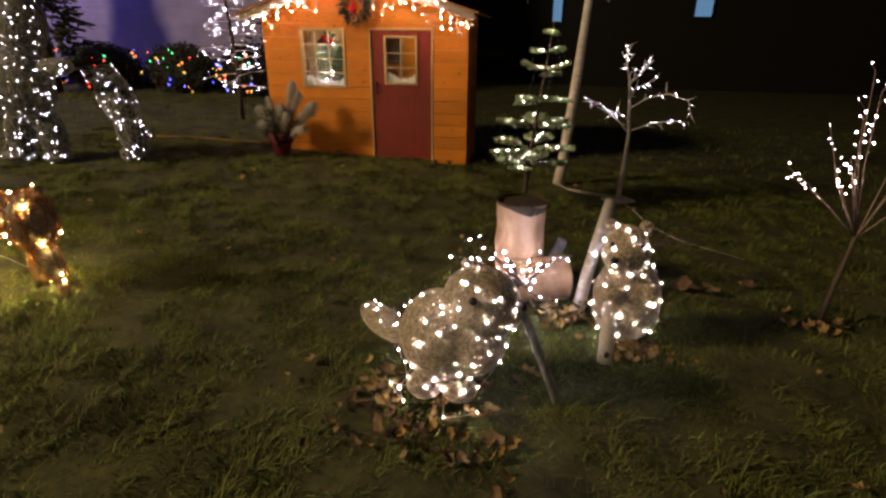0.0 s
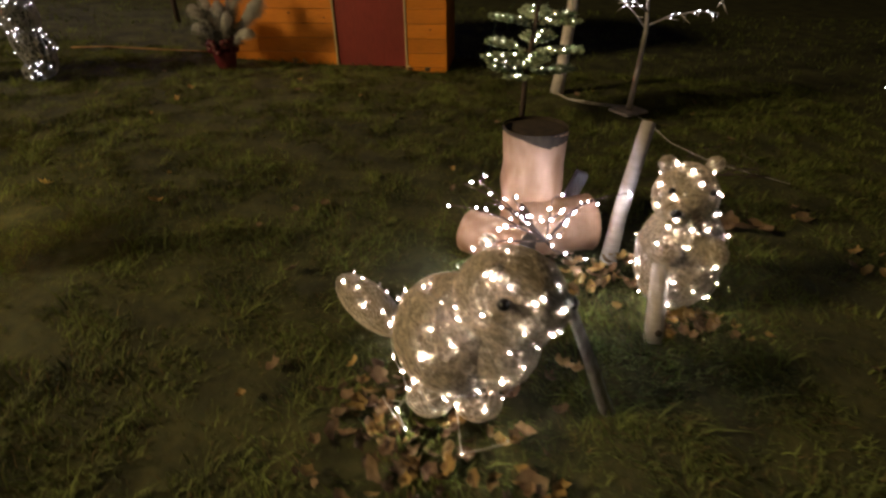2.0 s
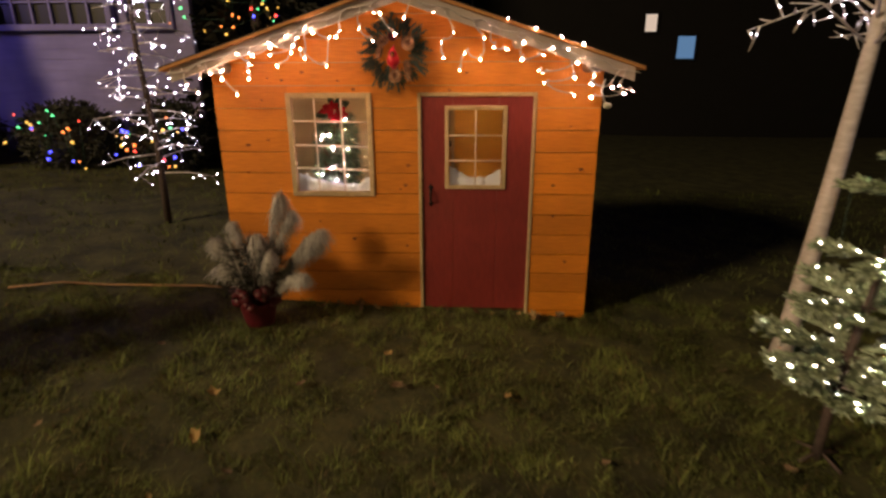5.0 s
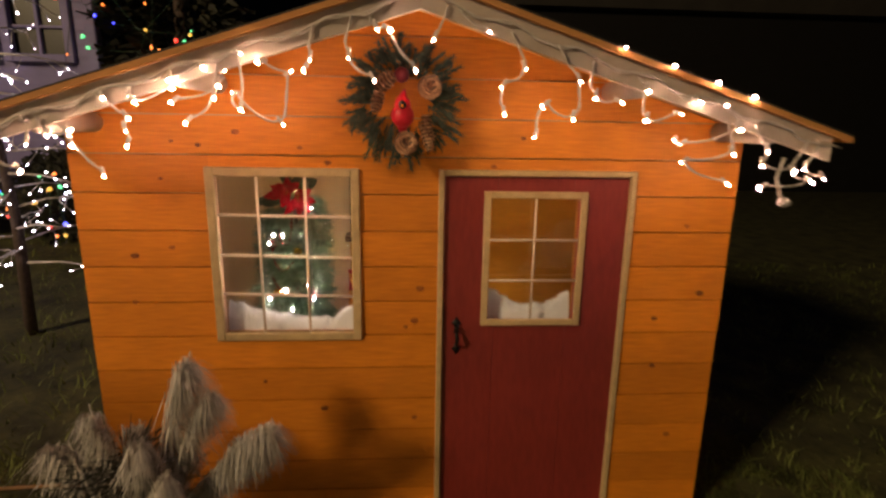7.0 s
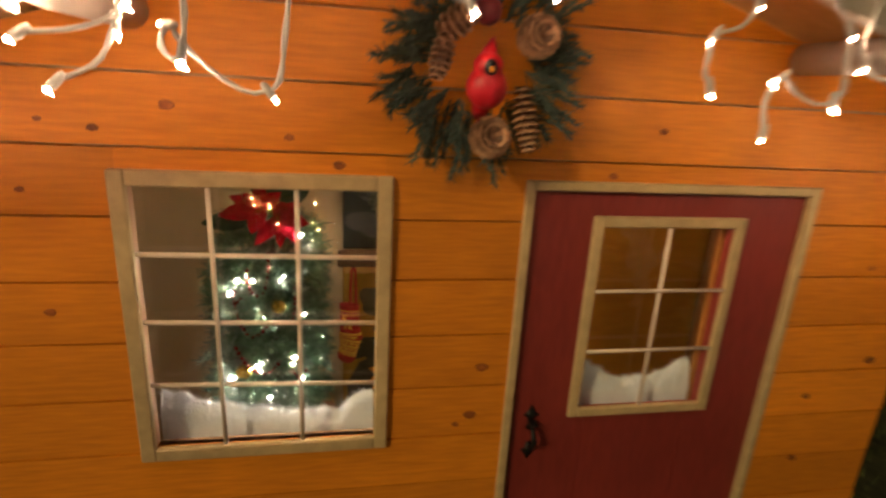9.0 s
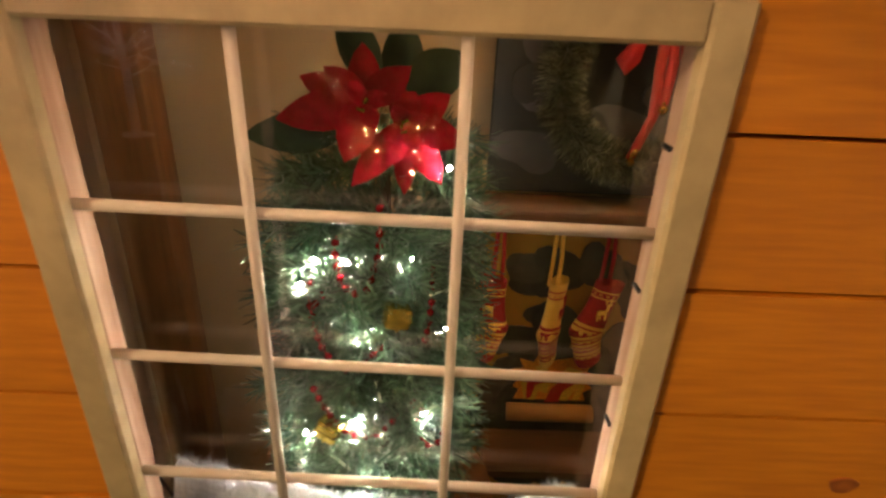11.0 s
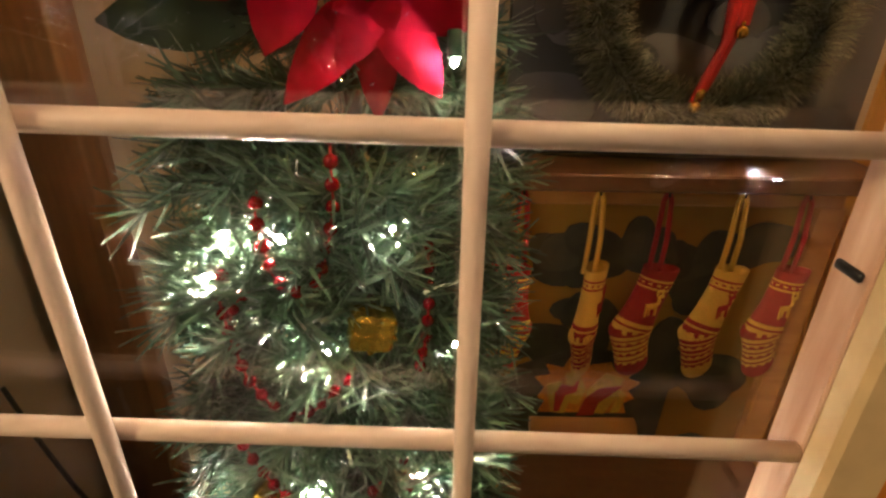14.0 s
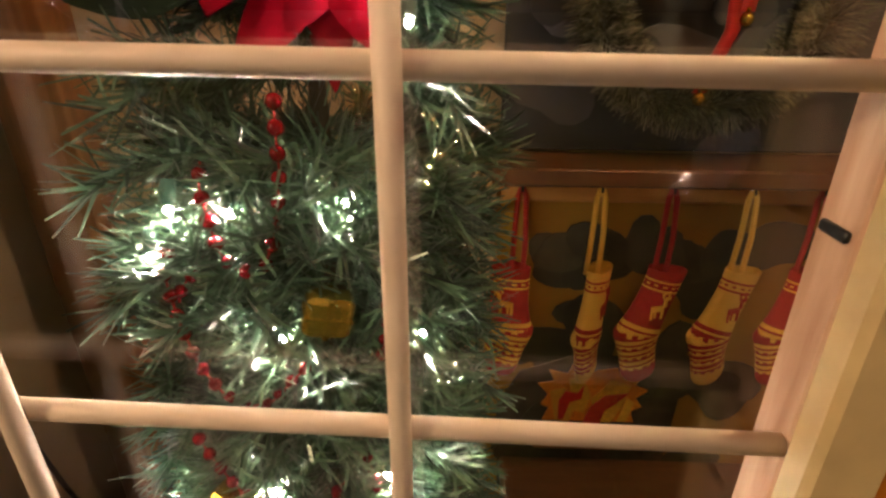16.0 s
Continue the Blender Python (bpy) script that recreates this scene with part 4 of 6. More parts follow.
def tinsel_wreath():
    c = Vector((-0.035, 0.585, 1.365))
    t = thing("tinsel_wreath", c, "dark olive tinsel wreath with red bow and bells", "wreath")
    g = Geo()
    for k in range(15000):
        a = rng.uniform(0, 2 * math.pi)
        b = rng.uniform(0, 2 * math.pi)
        rad = Vector((math.cos(a), 0, math.sin(a)))
        core = c + rad * 0.150
        d = (rad * math.cos(b) + Vector((0, math.sin(b), 0)) + Vector((-math.sin(a), 0, math.cos(a))) * rng.uniform(-0.5, 0.5)).normalized()
        g.needle(core + d * 0.006, d, rng.uniform(0.028, 0.046), 0.0012)
    g.tube([c + Vector((math.cos(2 * math.pi * k / 32) * 0.15, 0, math.sin(2 * math.pi * k / 32) * 0.15)) for k in range(33)], 0.012, 6)
    part("tinsel_ring", g, TINSEL_DARK, t, smooth=False)
    g = Geo()
    for pts, w in (([(-0.03, 0.55, 1.50), (-0.032, 0.545, 1.40), (-0.025, 0.55, 1.31), (-0.05, 0.552, 1.235)], 0.009), ([(-0.03, 0.55, 1.5), (-0.01, 0.548, 1.40), (-0.012, 0.55, 1.33)], 0.009)):
        for i in range(len(pts) - 1):
            p, q = Vector(pts[i]), Vector(pts[i + 1])
            g.add([p + Vector((-w, 0, 0)), p + Vector((w, 0.002, 0)), q + Vector((w, 0.002, 0)), q + Vector((-w, 0, 0)), p + Vector((-w, 0.003, 0)), p + Vector((w, 0.005, 0)), q + Vector((w, 0.005, 0)), q + Vector((-w, 0.003, 0))],
                  [(0, 3, 2, 1), (4, 5, 6, 7), (0, 4, 7, 3), (1, 2, 6, 5)])
    for s in (-1, 1):
        g.ball((-0.03 + s * 0.055, 0.55, 1.47), (0.055, 0.014, 0.032), 12, 8, rot=Matrix.Rotation(s * 0.5, 3, "Y"))
        g.prism([(-0.03 + s * 0.02, 1.47), (-0.03 + s * 0.075, 1.40), (-0.03 + s * 0.055, 1.375), (-0.03 + s * 0.035, 1.395)], 0.553, 0.558)
    part("bow", g, RIBBON, t, "red ribbon bow")
    for p in ((-0.05, 0.552, 1.228), (-0.012, 0.55, 1.322), (-0.045, 0.556, 1.245)):
        g = Geo()
        g.ball(p, 0.0085, 10, 8)
        g.tube([(p[0], p[1], p[2] + 0.008), (p[0], p[1], p[2] + 0.013)], 0.0025, 6)
        part("bell", g, GOLD, t, "small gold jingle bell")


tinsel_wreath()


# ---- inside the playhouse: small tree behind the window ----
def small_tree():
    cx, cy = -0.450, 0.205
    t = thing("christmas_tree", (cx, cy, 0.80), "small artificial green Christmas tree behind the window", "christmas tree")
    g = Geo()
    tiers = ((0.90, 0.165, 13), (0.965, 0.170, 13), (1.03, 0.168, 13), (1.09, 0.165, 12), (1.145, 0.160, 12), (1.20, 0.160, 13), (1.25, 0.15, 12), (1.30, 0.135, 11), (1.34, 0.10, 8))
    for z, r, n in tiers:
        for k in range(n):
            a = 2 * math.pi * (k + rng.random() * 0.6) / n
            ln = r * rng.uniform(0.75, 1.05)
            if math.sin(a) < -0.3:
                ln *= 0.84
            if math.cos(a) > 0.2:
                ln *= 0.80
            d = Vector((math.cos(a), math.sin(a), rng.uniform(-0.15, 0.25))).normalized()
            p0 = Vector((cx, cy, z))
            side = d.cross(Vector((0, 0, 1))).normalized()
            sprigs = [(p0, d, ln)] + [(p0 + d * ln * f, (d + side * s * 0.9 + Vector((0, 0, rng.uniform(-0.3, 0.3)))).normalized(), 0.055) for f in (0.45, 0.7) for s in (-1, 1)]
            for q0, qd, ql in sprigs:
                for i in range(int(ql * 900)):
                    f = rng.uniform(0.1, 1.0)
                    p = q0 + qd * ql * f + Vector((0, 0, -0.02 * f * f))
                    nd = (qd * rng.uniform(0.7, 1.3) + Vector((rng.uniform(-1, 1), rng.uniform(-1, 1), rng.uniform(-1, 1))) * 0.9).normalized()
                    ln2 = rng.uniform(0.020, 0.038)
                    if p.y + nd.y * ln2 < 0.075:
                        nd.y = abs(nd.y)
                        p.y = max(p.y, 0.076 + 0.02 * rng.random())
                    if p.x > -0.328 or (p.z > 1.27 and p.y < 0.165 and -0.52 < p.x < -0.37):
                        continue
                    g.needle(p, nd, ln2, 0.0014)
    part("branches", g, PVC_GREEN, t, "glossy green tinsel needles", smooth=False)
    g = Geo()
    g.tube([(cx, cy, 0.80), (cx, cy, 1.1), (cx, cy, 1.36)], [0.012, 0.009, 0.005], 8)
    part("trunk", g, DARK_TWIG, t)
    g = Geo()
    g.tube([(cx, cy, 0.125), (cx, cy, 0.805)], 0.16, 20)
    solo("tree_stand", g, BROWN_WOOD, "brown round stand under the small tree", "stand")


small_tree()


def petal_geo(g, base, d, length, width, cup, m=0):
    d = Vector(d).normalized()
    s = d.cross(Vector((0, -1, 0.15))).normalized()
    nrm = s.cross(d).normalized()
    rows, cols = 7, 5
    verts = []
    for i in range(rows):
        f = i / (rows - 1)
        w = width * (math.sin(math.pi * min(1, f * 0.86 + 0.10)) ** 0.9) * (1 - 0.25 * f)
        if i == rows - 1:
            w = width * 0.03
        for k in range(cols):
            u = k / (cols - 1) * 2 - 1
            verts.append(Vector(base) + d * length * f + s * u * w + nrm * (cup * f * f - abs(u) * w * 0.28 + 0.0015 * math.sin(f * 9 + k)))
    n = len(verts)
    faces = [(i * cols + k, i * cols + k + 1, (i + 1) * cols + k + 1, (i + 1) * cols + k) for i in range(rows - 1) for k in range(cols - 1)]
    back = [v - nrm * 0.0012 for v in verts]
    g.add(list(verts) + back, faces + [tuple(q + n for q in f[::-1]) for f in faces], m)


def poinsettia(c, tips, leaves, label):
    c = Vector(c)
    t = thing("poinsettia", c, label, "flower", "poinsettias")
    for k, (x, y, z, w) in enumerate(tips):
        g = Geo()
        d = Vector((x, y, z)) - c
        petal_geo(g, c + Vector((0, 0.002 * (k % 3), 0)), d, d.length, w, -0.012 if k % 2 else -0.022)
        part("petal", g, PETAL, t)
    for k in range(4):
        a = k * 1.57 + 0.5
        g = Geo()
        petal_geo(g, c + Vector((0, -0.004, 0)), (math.cos(a), -0.45, math.sin(a)), 0.026, 0.010, 0)
        part("petal", g, PETAL, t)
    for base, tip, w in leaves:
        g = Geo()
        d = Vector(tip) - Vector(base)
        petal_geo(g, base, d, d.length, w, -0.010)
        part("leaf", g, PLEAF, t, "dark green cloth leaf")
    g = Geo()
    for k in range(5):
        g.ball(c + Vector((rng.uniform(-0.006, 0.006), -0.007, rng.uniform(-0.006, 0.006))), 0.0022, 6, 5)
    part("stamens", g, GOLD, t)


poinsettia((-0.461, 0.130, 1.383), [(-0.548, 0.122, 1.366, 0.022), (-0.480, 0.110, 1.332, 0.021), (-0.427, 0.112, 1.413, 0.018), (-0.494, 0.118, 1.413, 0.016), (-0.466, 0.135, 1.436, 0.018), (-0.497, 0.135, 1.346, 0.017), (-0.530, 0.140, 1.405, 0.018)],
           [((-0.490, 0.150, 1.352), (-0.589, 0.150, 1.343), 0.024), ((-0.455, 0.155, 1.40), (-0.490, 0.160, 1.465), 0.022)], "red felt poinsettia flower with green leaf on the small tree")
poinsettia((-0.423, 0.142, 1.362), [(-0.368, 0.128, 1.349, 0.019), (-0.388, 0.122, 1.309, 0.018), (-0.425, 0.125, 1.293, 0.015), (-0.476, 0.124, 1.303, 0.018), (-0.448, 0.118, 1.328, 0.019), (-0.383, 0.140, 1.391, 0.018), (-0.428, 0.145, 1.402, 0.018)],
           [((-0.425, 0.158, 1.395), (-0.360, 0.165, 1.425), 0.028), ((-0.43, 0.160, 1.39), (-0.428, 0.17, 1.46), 0.024)], "red felt poinsettia flower beside another on the small tree")


def garland(pts, r):
    t = thing("bead_garland", pts[0], "string of shiny red beads draped on the small tree", "garland", "bead garlands")
    g = Geo()
    g.tube(pts, 0.0007, 4)
    part("thread", g, RIBBON, t)
    me = Geo()
    me.ball((0, 0, 0), r, 10, 7)
    me = me.mesh("bead", [BEAD])
    acc, base, step = 0.0, Vector(pts[0]), r * 2.9
    for i in range(len(pts) - 1):
        p, q = Vector(pts[i]), Vector(pts[i + 1])
        ln = (q - p).length
        while acc < ln:
            ob = new("bead", me)
            ob.parent = t
            ob.location = p + (q - p) * (acc / ln) - base
            acc += step
        acc -= ln


def drape(a, b, sag, n=12):
    a, b = Vector(a), Vector(b)
    return [a + (b - a) * (k / n) + Vector((0, -0.006 * math.sin(math.pi * k / n), -sag * 4 * (k / n) * (1 - k / n))) for k in range(n + 1)]


garland([(-0.445, 0.103, 1.290), (-0.445, 0.100, 1.272), (-0.445, 0.099, 1.256), (-0.448, 0.098, 1.236), (-0.452, 0.098, 1.219), (-0.459, 0.098, 1.202), (-0.474, 0.098, 1.197),
         (-0.484, 0.099, 1.209), (-0.488, 0.100, 1.229), (-0.490, 0.102, 1.246), (-0.488, 0.104, 1.259)], 0.0044)
garland([(-0.516, 0.104, 1.205), (-0.520, 0.102, 1.196), (-0.518, 0.100, 1.184), (-0.515, 0.099, 1.160), (-0.509, 0.098, 1.134), (-0.497, 0.098, 1.112), (-0.484, 0.098, 1.102), (-0.467, 0.098, 1.108), (-0.446, 0.099, 1.131), (-0.440, 0.102, 1.140)], 0.0044)
garland([(-0.393, 0.106, 1.225), (-0.393, 0.104, 1.212), (-0.392, 0.103, 1.193), (-0.394, 0.103, 1.162), (-0.398, 0.105, 1.140)], 0.0042)
garland([(-0.505, 0.104, 1.192), (-0.511, 0.102, 1.186), (-0.515, 0.102, 1.175)], 0.0042)
garland(drape((-0.520, 0.098, 1.075), (-0.425, 0.096, 1.045), 0.045), 0.0044)
garland(drape((-0.410, 0.100, 1.060), (-0.370, 0.105, 1.02), 0.04), 0.0044)
for (x, y, z), rz in (((-0.427, 0.098, 1.173), 0.3), ((-0.505, 0.095, 1.02), -0.4)):
    t = thing("gift_ornament", (x, y, z), "gold foil gift box ornament on the small tree", "ornament")
    g = Geo()
    q = Matrix.Rotation(rz, 3, "Z") @ Matrix.Rotation(0.25, 3, "Y")
    g.box((x, y, z), (0.027, 0.020, 0.025), 0.003, rot=q)
    part("box", g, GOLD, t, smooth=False)
    g = Geo()
    g.box((x, y, z), (0.004, 0.0212, 0.0262), 0.001, rot=q)
    g.box((x, y, z), (0.0282, 0.0212, 0.0035), 0.001, rot=q)
    part("ribbon", g, GOLD, t, smooth=False)
lights = thing("tree_lights", (-0.45, 0.12, 1.1), "warm white mini lights on green wire round the small tree", "string lights")
TREE_SPOTS = [(-0.413, 0.102, 1.238), (-0.457, 0.102, 1.152), (-0.511, 0.105, 1.231), (-0.479, 0.105, 1.229), (-0.527, 0.105, 1.202), (-0.476, 0.098, 1.030),
              (-0.397, 0.100, 1.046), (-0.380, 0.128, 1.325), (-0.375, 0.13, 1.14), (-0.45, 0.08, 0.96), (-0.38, 0.11, 0.99), (-0.37, 0.2, 1.06), (-0.54, 0.12, 0.99)]
g = Geo()
for a, b in zip(TREE_SPOTS, TREE_SPOTS[1:]):
    m0 = (Vector(a) + Vector(b)) / 2 + Vector((0, 0.05, -0.012))
    if (Vector(a) - Vector(b)).length < 0.085:
        g.tube([Vector(a) + Vector((0, 0.012, 0.012)), m0, Vector(b) + Vector((0, 0.012, 0.012))], 0.0016, 5)
    g.tube([Vector(a) + Vector((0, 0.006, 0.016)), Vector(a) + Vector((0, 0.001, 0.003))], 0.0042, 7)
part("wire", g, WIRE_GREEN, lights, "green cable with sockets")
# the last three bulbs are unseen, added behind the tree to light the fireplace
hang_bulbs(lights, BULB_TREE, TREE_SPOTS + [(-0.40, 0.35, 1.10), (-0.50, 0.36, 1.20), (-0.45, 0.37, 1.0)], spread=1.5)
g = Geo()
g.tube([(-1.06, 0.47, 0.80), (-1.03, 0.46, 0.71), (-0.99, 0.45, 0.61), (-0.93, 0.45, 0.46), (-0.88, 0.44, 0.30), (-0.84, 0.42, 0.13)], 0.004, 6)
solo("black_cable", g, BLACK, "black power cable hanging inside the playhouse corner", "cable")


# ---- wicker figures ----
def woven(name, blobs, strand, core, n, r, label, category, extras=(), turns=1.0):
    """One mesh: wound strands over an added core, darker to imitate shade between them."""
    g = Geo()
    for c, rad, rot in blobs:
        q = rot or Matrix.Identity(3)
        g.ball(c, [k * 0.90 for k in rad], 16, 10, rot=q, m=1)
        area = (rad[0] * rad[1] + rad[1] * rad[2] + rad[0] * rad[2]) / 0.06
        for k in range(int(n * area) + 6):
            ax = Vector((rng.gauss(0, 1), rng.gauss(0, 1), rng.gauss(0, 1))).normalized()
            u = ax.orthogonal().normalized()
            w = ax.cross(u)
            a0, span = rng.uniform(0, 6.28), rng.uniform(1.5, 4.0)
            off = rng.uniform(-0.5, 0.5)
            pts = []
            for i in range(9):
                a = a0 + span * i / 8
                d = (u * math.cos(a) + w * math.sin(a) + ax * off).normalized() * rng.uniform(0.98, 1.035)
                pts.append(Vector(c) + q @ Vector((d.x * rad[0], d.y * rad[1], d.z * rad[2])))
            g.tube(pts, r, 4, caps=False)
    for c, rr in extras:
        g.ball(c, rr, 10, 8, m=2)
    return solo(name, g, [strand, core, BLACK], label, category)


def surface_spots(blobs, n, grow=1.05, zmin=0.0, face=None, gap=0.0):
    out = []
    weights = [b[1][0] * b[1][1] + b[1][1] * b[1][2] + b[1][0] * b[1][2] for b in blobs]
    while len(out) < n:
        c, rad, rot = rng.choices(blobs, weights)[0]
        d = Vector((rng.gauss(0, 1), rng.gauss(0, 1), rng.gauss(0, 1))).normalized()
        if face and d.dot(face) < -0.25:
            continue
        q = rot or Matrix.Identity(3)
        p = Vector(c) + q @ Vector((d.x * rad[0], d.y * rad[1], d.z * rad[2])) * grow
        if p.z < zmin:
            continue
        inside = any(((rr or Matrix.Identity(3)).transposed() @ (p - Vector(cc))).length < min(ra) * 0.95 for cc, ra, rr in blobs if cc != c)
        if not inside and all((p - o).length > gap for o in out):
            out.append(p)
    return out


def light_net(name, spots, me, wire_mat, label, group="", wr=0.0015, base=None, near=9):
    t = thing(name, base or spots[0], label, "string lights", group)
    g = Geo()
    left, cur = list(spots[1:]), spots[0]
    while left:
        nx = min(left, key=lambda p: (Vector(p) - Vector(cur)).length)
        left.remove(nx)
        if (Vector(nx) - Vector(cur)).length < near:
            g.tube([cur, (Vector(cur) + Vector(nx)) / 2 + Vector((0, 0, -0.006)), nx], wr, 4, caps=False)
        cur = nx
    for p in spots:
        g.tube([Vector(p) + Vector((0, 0, 0.012)), Vector(p) + Vector((0, 0, 0.003))], wr * 2.3, 5)
    part("wire", g, wire_mat, t)
    hang_bulbs(t, me, spots, spread=1.5)
    return t


TOCAM = Vector((0.1, -1, 0.35)).normalized()
RZ = lambda a: Matrix.Rotation(a, 3, "Z")
tail_dir = Vector((-0.36, 0.42, -0.03)).normalized()
tq = tail_dir.to_track_quat("X", "Z").to_matrix()
beaver_a = [((1.610, -3.885, 0.285), (0.165, 0.145, 0.185), None), ((1.765, -3.935, 0.465), (0.145, 0.115, 0.135), Matrix.Rotation(0.35, 3, "Y")), ((1.735, -3.90, 0.285), (0.12, 0.12, 0.14), None),
            ((1.865, -3.95, 0.45), (0.055, 0.06, 0.06), None), ((1.28, -3.60, 0.155), (0.215, 0.075, 0.045), tq), ((1.55, -3.94, 0.085), (0.07, 0.06, 0.055), None), ((1.69, -3.94, 0.085), (0.07, 0.06, 0.055), None), 
            ((1.70, -3.87, 0.588), (0.022, 0.018, 0.022), None), ((1.72, -3.99, 0.58), (0.02, 0.018, 0.02), None)]
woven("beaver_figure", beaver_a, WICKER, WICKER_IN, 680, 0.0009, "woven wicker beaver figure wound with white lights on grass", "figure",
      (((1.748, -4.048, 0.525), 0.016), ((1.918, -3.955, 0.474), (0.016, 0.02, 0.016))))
light_net("beaver_lights", surface_spots(beaver_a, 56, 1.09, 0.08, TOCAM, 0.05) + [Vector(p) for p in ((1.70, -4.06, 0.50), (1.80, -4.07, 0.46), (1.87, -4.02, 0.42), (1.77, -4.06, 0.39), (1.72, -4.02, 0.58), (1.64, -4.03, 0.46), (1.84, -4.02, 0.53), (1.47, -4.03, 0.12), (1.50, -4.07, 0.09), (1.66, -4.12, 0.08), (1.78, -4.08, 0.09), (1.42, -3.98, 0.10), (1.58, -4.06, 0.16))], BULB_WARM, WIRE_WHITE, "warm white mini lights wound round the wicker beaver", near=0.24)
beaver_b = [((2.385, -3.265, 0.215), (0.150, 0.145, 0.215), None), ((2.345, -3.30, 0.475), (0.105, 0.105, 0.115), None), ((2.300, -3.385, 0.455), (0.055, 0.05, 0.05), None),
            ((2.27, -3.28, 0.585), (0.03, 0.022, 0.028), None), ((2.425, -3.28, 0.585), (0.03, 0.022, 0.028), None), ((2.30, -3.37, 0.30), (0.05, 0.07, 0.045), None), ((2.46, -3.37, 0.30), (0.045, 0.07, 0.045), None)]
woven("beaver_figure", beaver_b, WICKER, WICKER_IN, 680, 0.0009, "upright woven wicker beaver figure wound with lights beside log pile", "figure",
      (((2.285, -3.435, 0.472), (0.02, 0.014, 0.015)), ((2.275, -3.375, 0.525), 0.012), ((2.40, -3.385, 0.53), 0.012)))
light_net("beaver_lights", surface_spots(beaver_b, 42, 1.09, 0.04, TOCAM, 0.05), BULB_WARM, WIRE_WHITE, "warm white mini lights wound round the upright beaver", near=0.24)


# ---- logs, sticks and lit twigs ----
def log(name, a, b, r, label, dark_top=True, mats=None):
    a, b = Vector(a), Vector(b)
    t = thing(name, a, label, "log", "log pile")
    g = Geo()
    n = 7
    g.tube([a + (b - a) * (k / n) + Vector((rng.uniform(-1, 1), rng.uniform(-1, 1), 0)) * 0.004 for k in range(n + 1)], [r * (1 + 0.03 * math.sin(k * 2.1)) for k in range(n + 1)], 24, caps=False)
    part("bark", g, mats or BARK, t)
    if name == "stump":
        g = Geo()
        g.tube([b - Vector((0.004, 0, 0.026)), b - Vector((0, 0, 0.014)), b + Vector((0, 0, 0.012))], [r * 1.035, r * 1.04, r * 1.01], 24, caps=False)
        part("dark_rim", g, CUT, t, "dark rim round the top")
    d = (b - a).normalized()
    # dark colour on the ends imitates the unlit upward face of the stump
    for e, s in ((a, -1), (b, 1)):
        g = Geo()
        g.tube([e - d * s * 0.02, e - d * s * 0.003], r * 0.985, 24)
        part("cut_face", g, CUT, t, "cut face with shade in its dark colour", smooth=False)
    return t


log("stump", (1.850, -2.80, 0.0), (1.845, -2.80, 0.53), 0.136, "upright pale-barked log with dark cut top")
log("lying_log", (1.82, -2.98, 0.125), (2.11, -2.86, 0.125), 0.125, "short pale-barked log lying on leaves")
log("lying_log", (1.58, -2.98, 0.115), (1.83, -3.14, 0.115), 0.095, "short pale-barked log lying on grass")
g = Geo()
g.tube([(1.90, -3.965, 0.50), (1.99, -3.92, 0.26), (2.05, -3.885, 0.09), (2.083, -3.862, 0.0)], [0.014, 0.017, 0.021, 0.022], 9)
solo("grey_stick", g, GREY_STICK, "weathered grey stick leaning at the beaver's mouth", "stick")
g = Geo()
g.tube([(2.288, -3.505, -0.01), (2.295, -3.43, 0.12), (2.30, -3.36, 0.235)], [0.034, 0.033, 0.030], 12)
g.ball((2.288, -3.538, 0.06), (0.012, 0.006, 0.016), 8, 6, m=1)
solo("pale_stick", g, [BIRCH, CUT], "short pale peeled stick held by the upright beaver", "stick")
g = Geo()
g.tube([(2.19, -3.02, 0.0), (2.225, -2.92, 0.17), (2.275, -2.81, 0.345), (2.33, -2.70, 0.535)], [0.036, 0.033, 0.032, 0.031], 12)
solo("pale_pole", g, [BIRCH, CUT], "pale peeled pole leaning beside the log pile", "stick")


def twigs(name, root, tips, me, wire, label, sub_n=3, r0=0.004, bulbs=5, spread=0.06, start=0.35):
    t = thing(name, root, label, "lighted branch")
    g, spots = Geo(), []
    root = Vector(root)
    for tip in tips:
        tip = Vector(tip)
        mid = (root + tip) / 2 + Vector((rng.uniform(-1, 1), rng.uniform(-1, 1), rng.uniform(0, 1.2))) * 0.03
        pts = [root, (root + mid) / 2, mid, (mid + tip) / 2 + Vector((0, 0, 0.01)), tip]
        g.tube(pts, [r0, r0 * 0.8, r0 * 0.6, r0 * 0.45, r0 * 0.25], 5)
        for k in range(bulbs):
            f = start + (1 - start) * k / max(1, bulbs - 1)
            base = mid + (tip - mid) * max(0, (f - 0.5) * 2) if f > 0.5 else root + (mid - root) * f * 2
            off = Vector((rng.uniform(-1, 1), rng.uniform(-1, 1), rng.uniform(-0.6, 1))) * spread * rng.uniform(0.3, 1)
            g.tube([base, base + off * 0.6, base + off], r0 * 0.3, 4)
            spots.append(base + off)
    part("branchwork", g, wire, t)
    hang_bulbs(t, me, spots, down=False, spread=1.5)
    return t


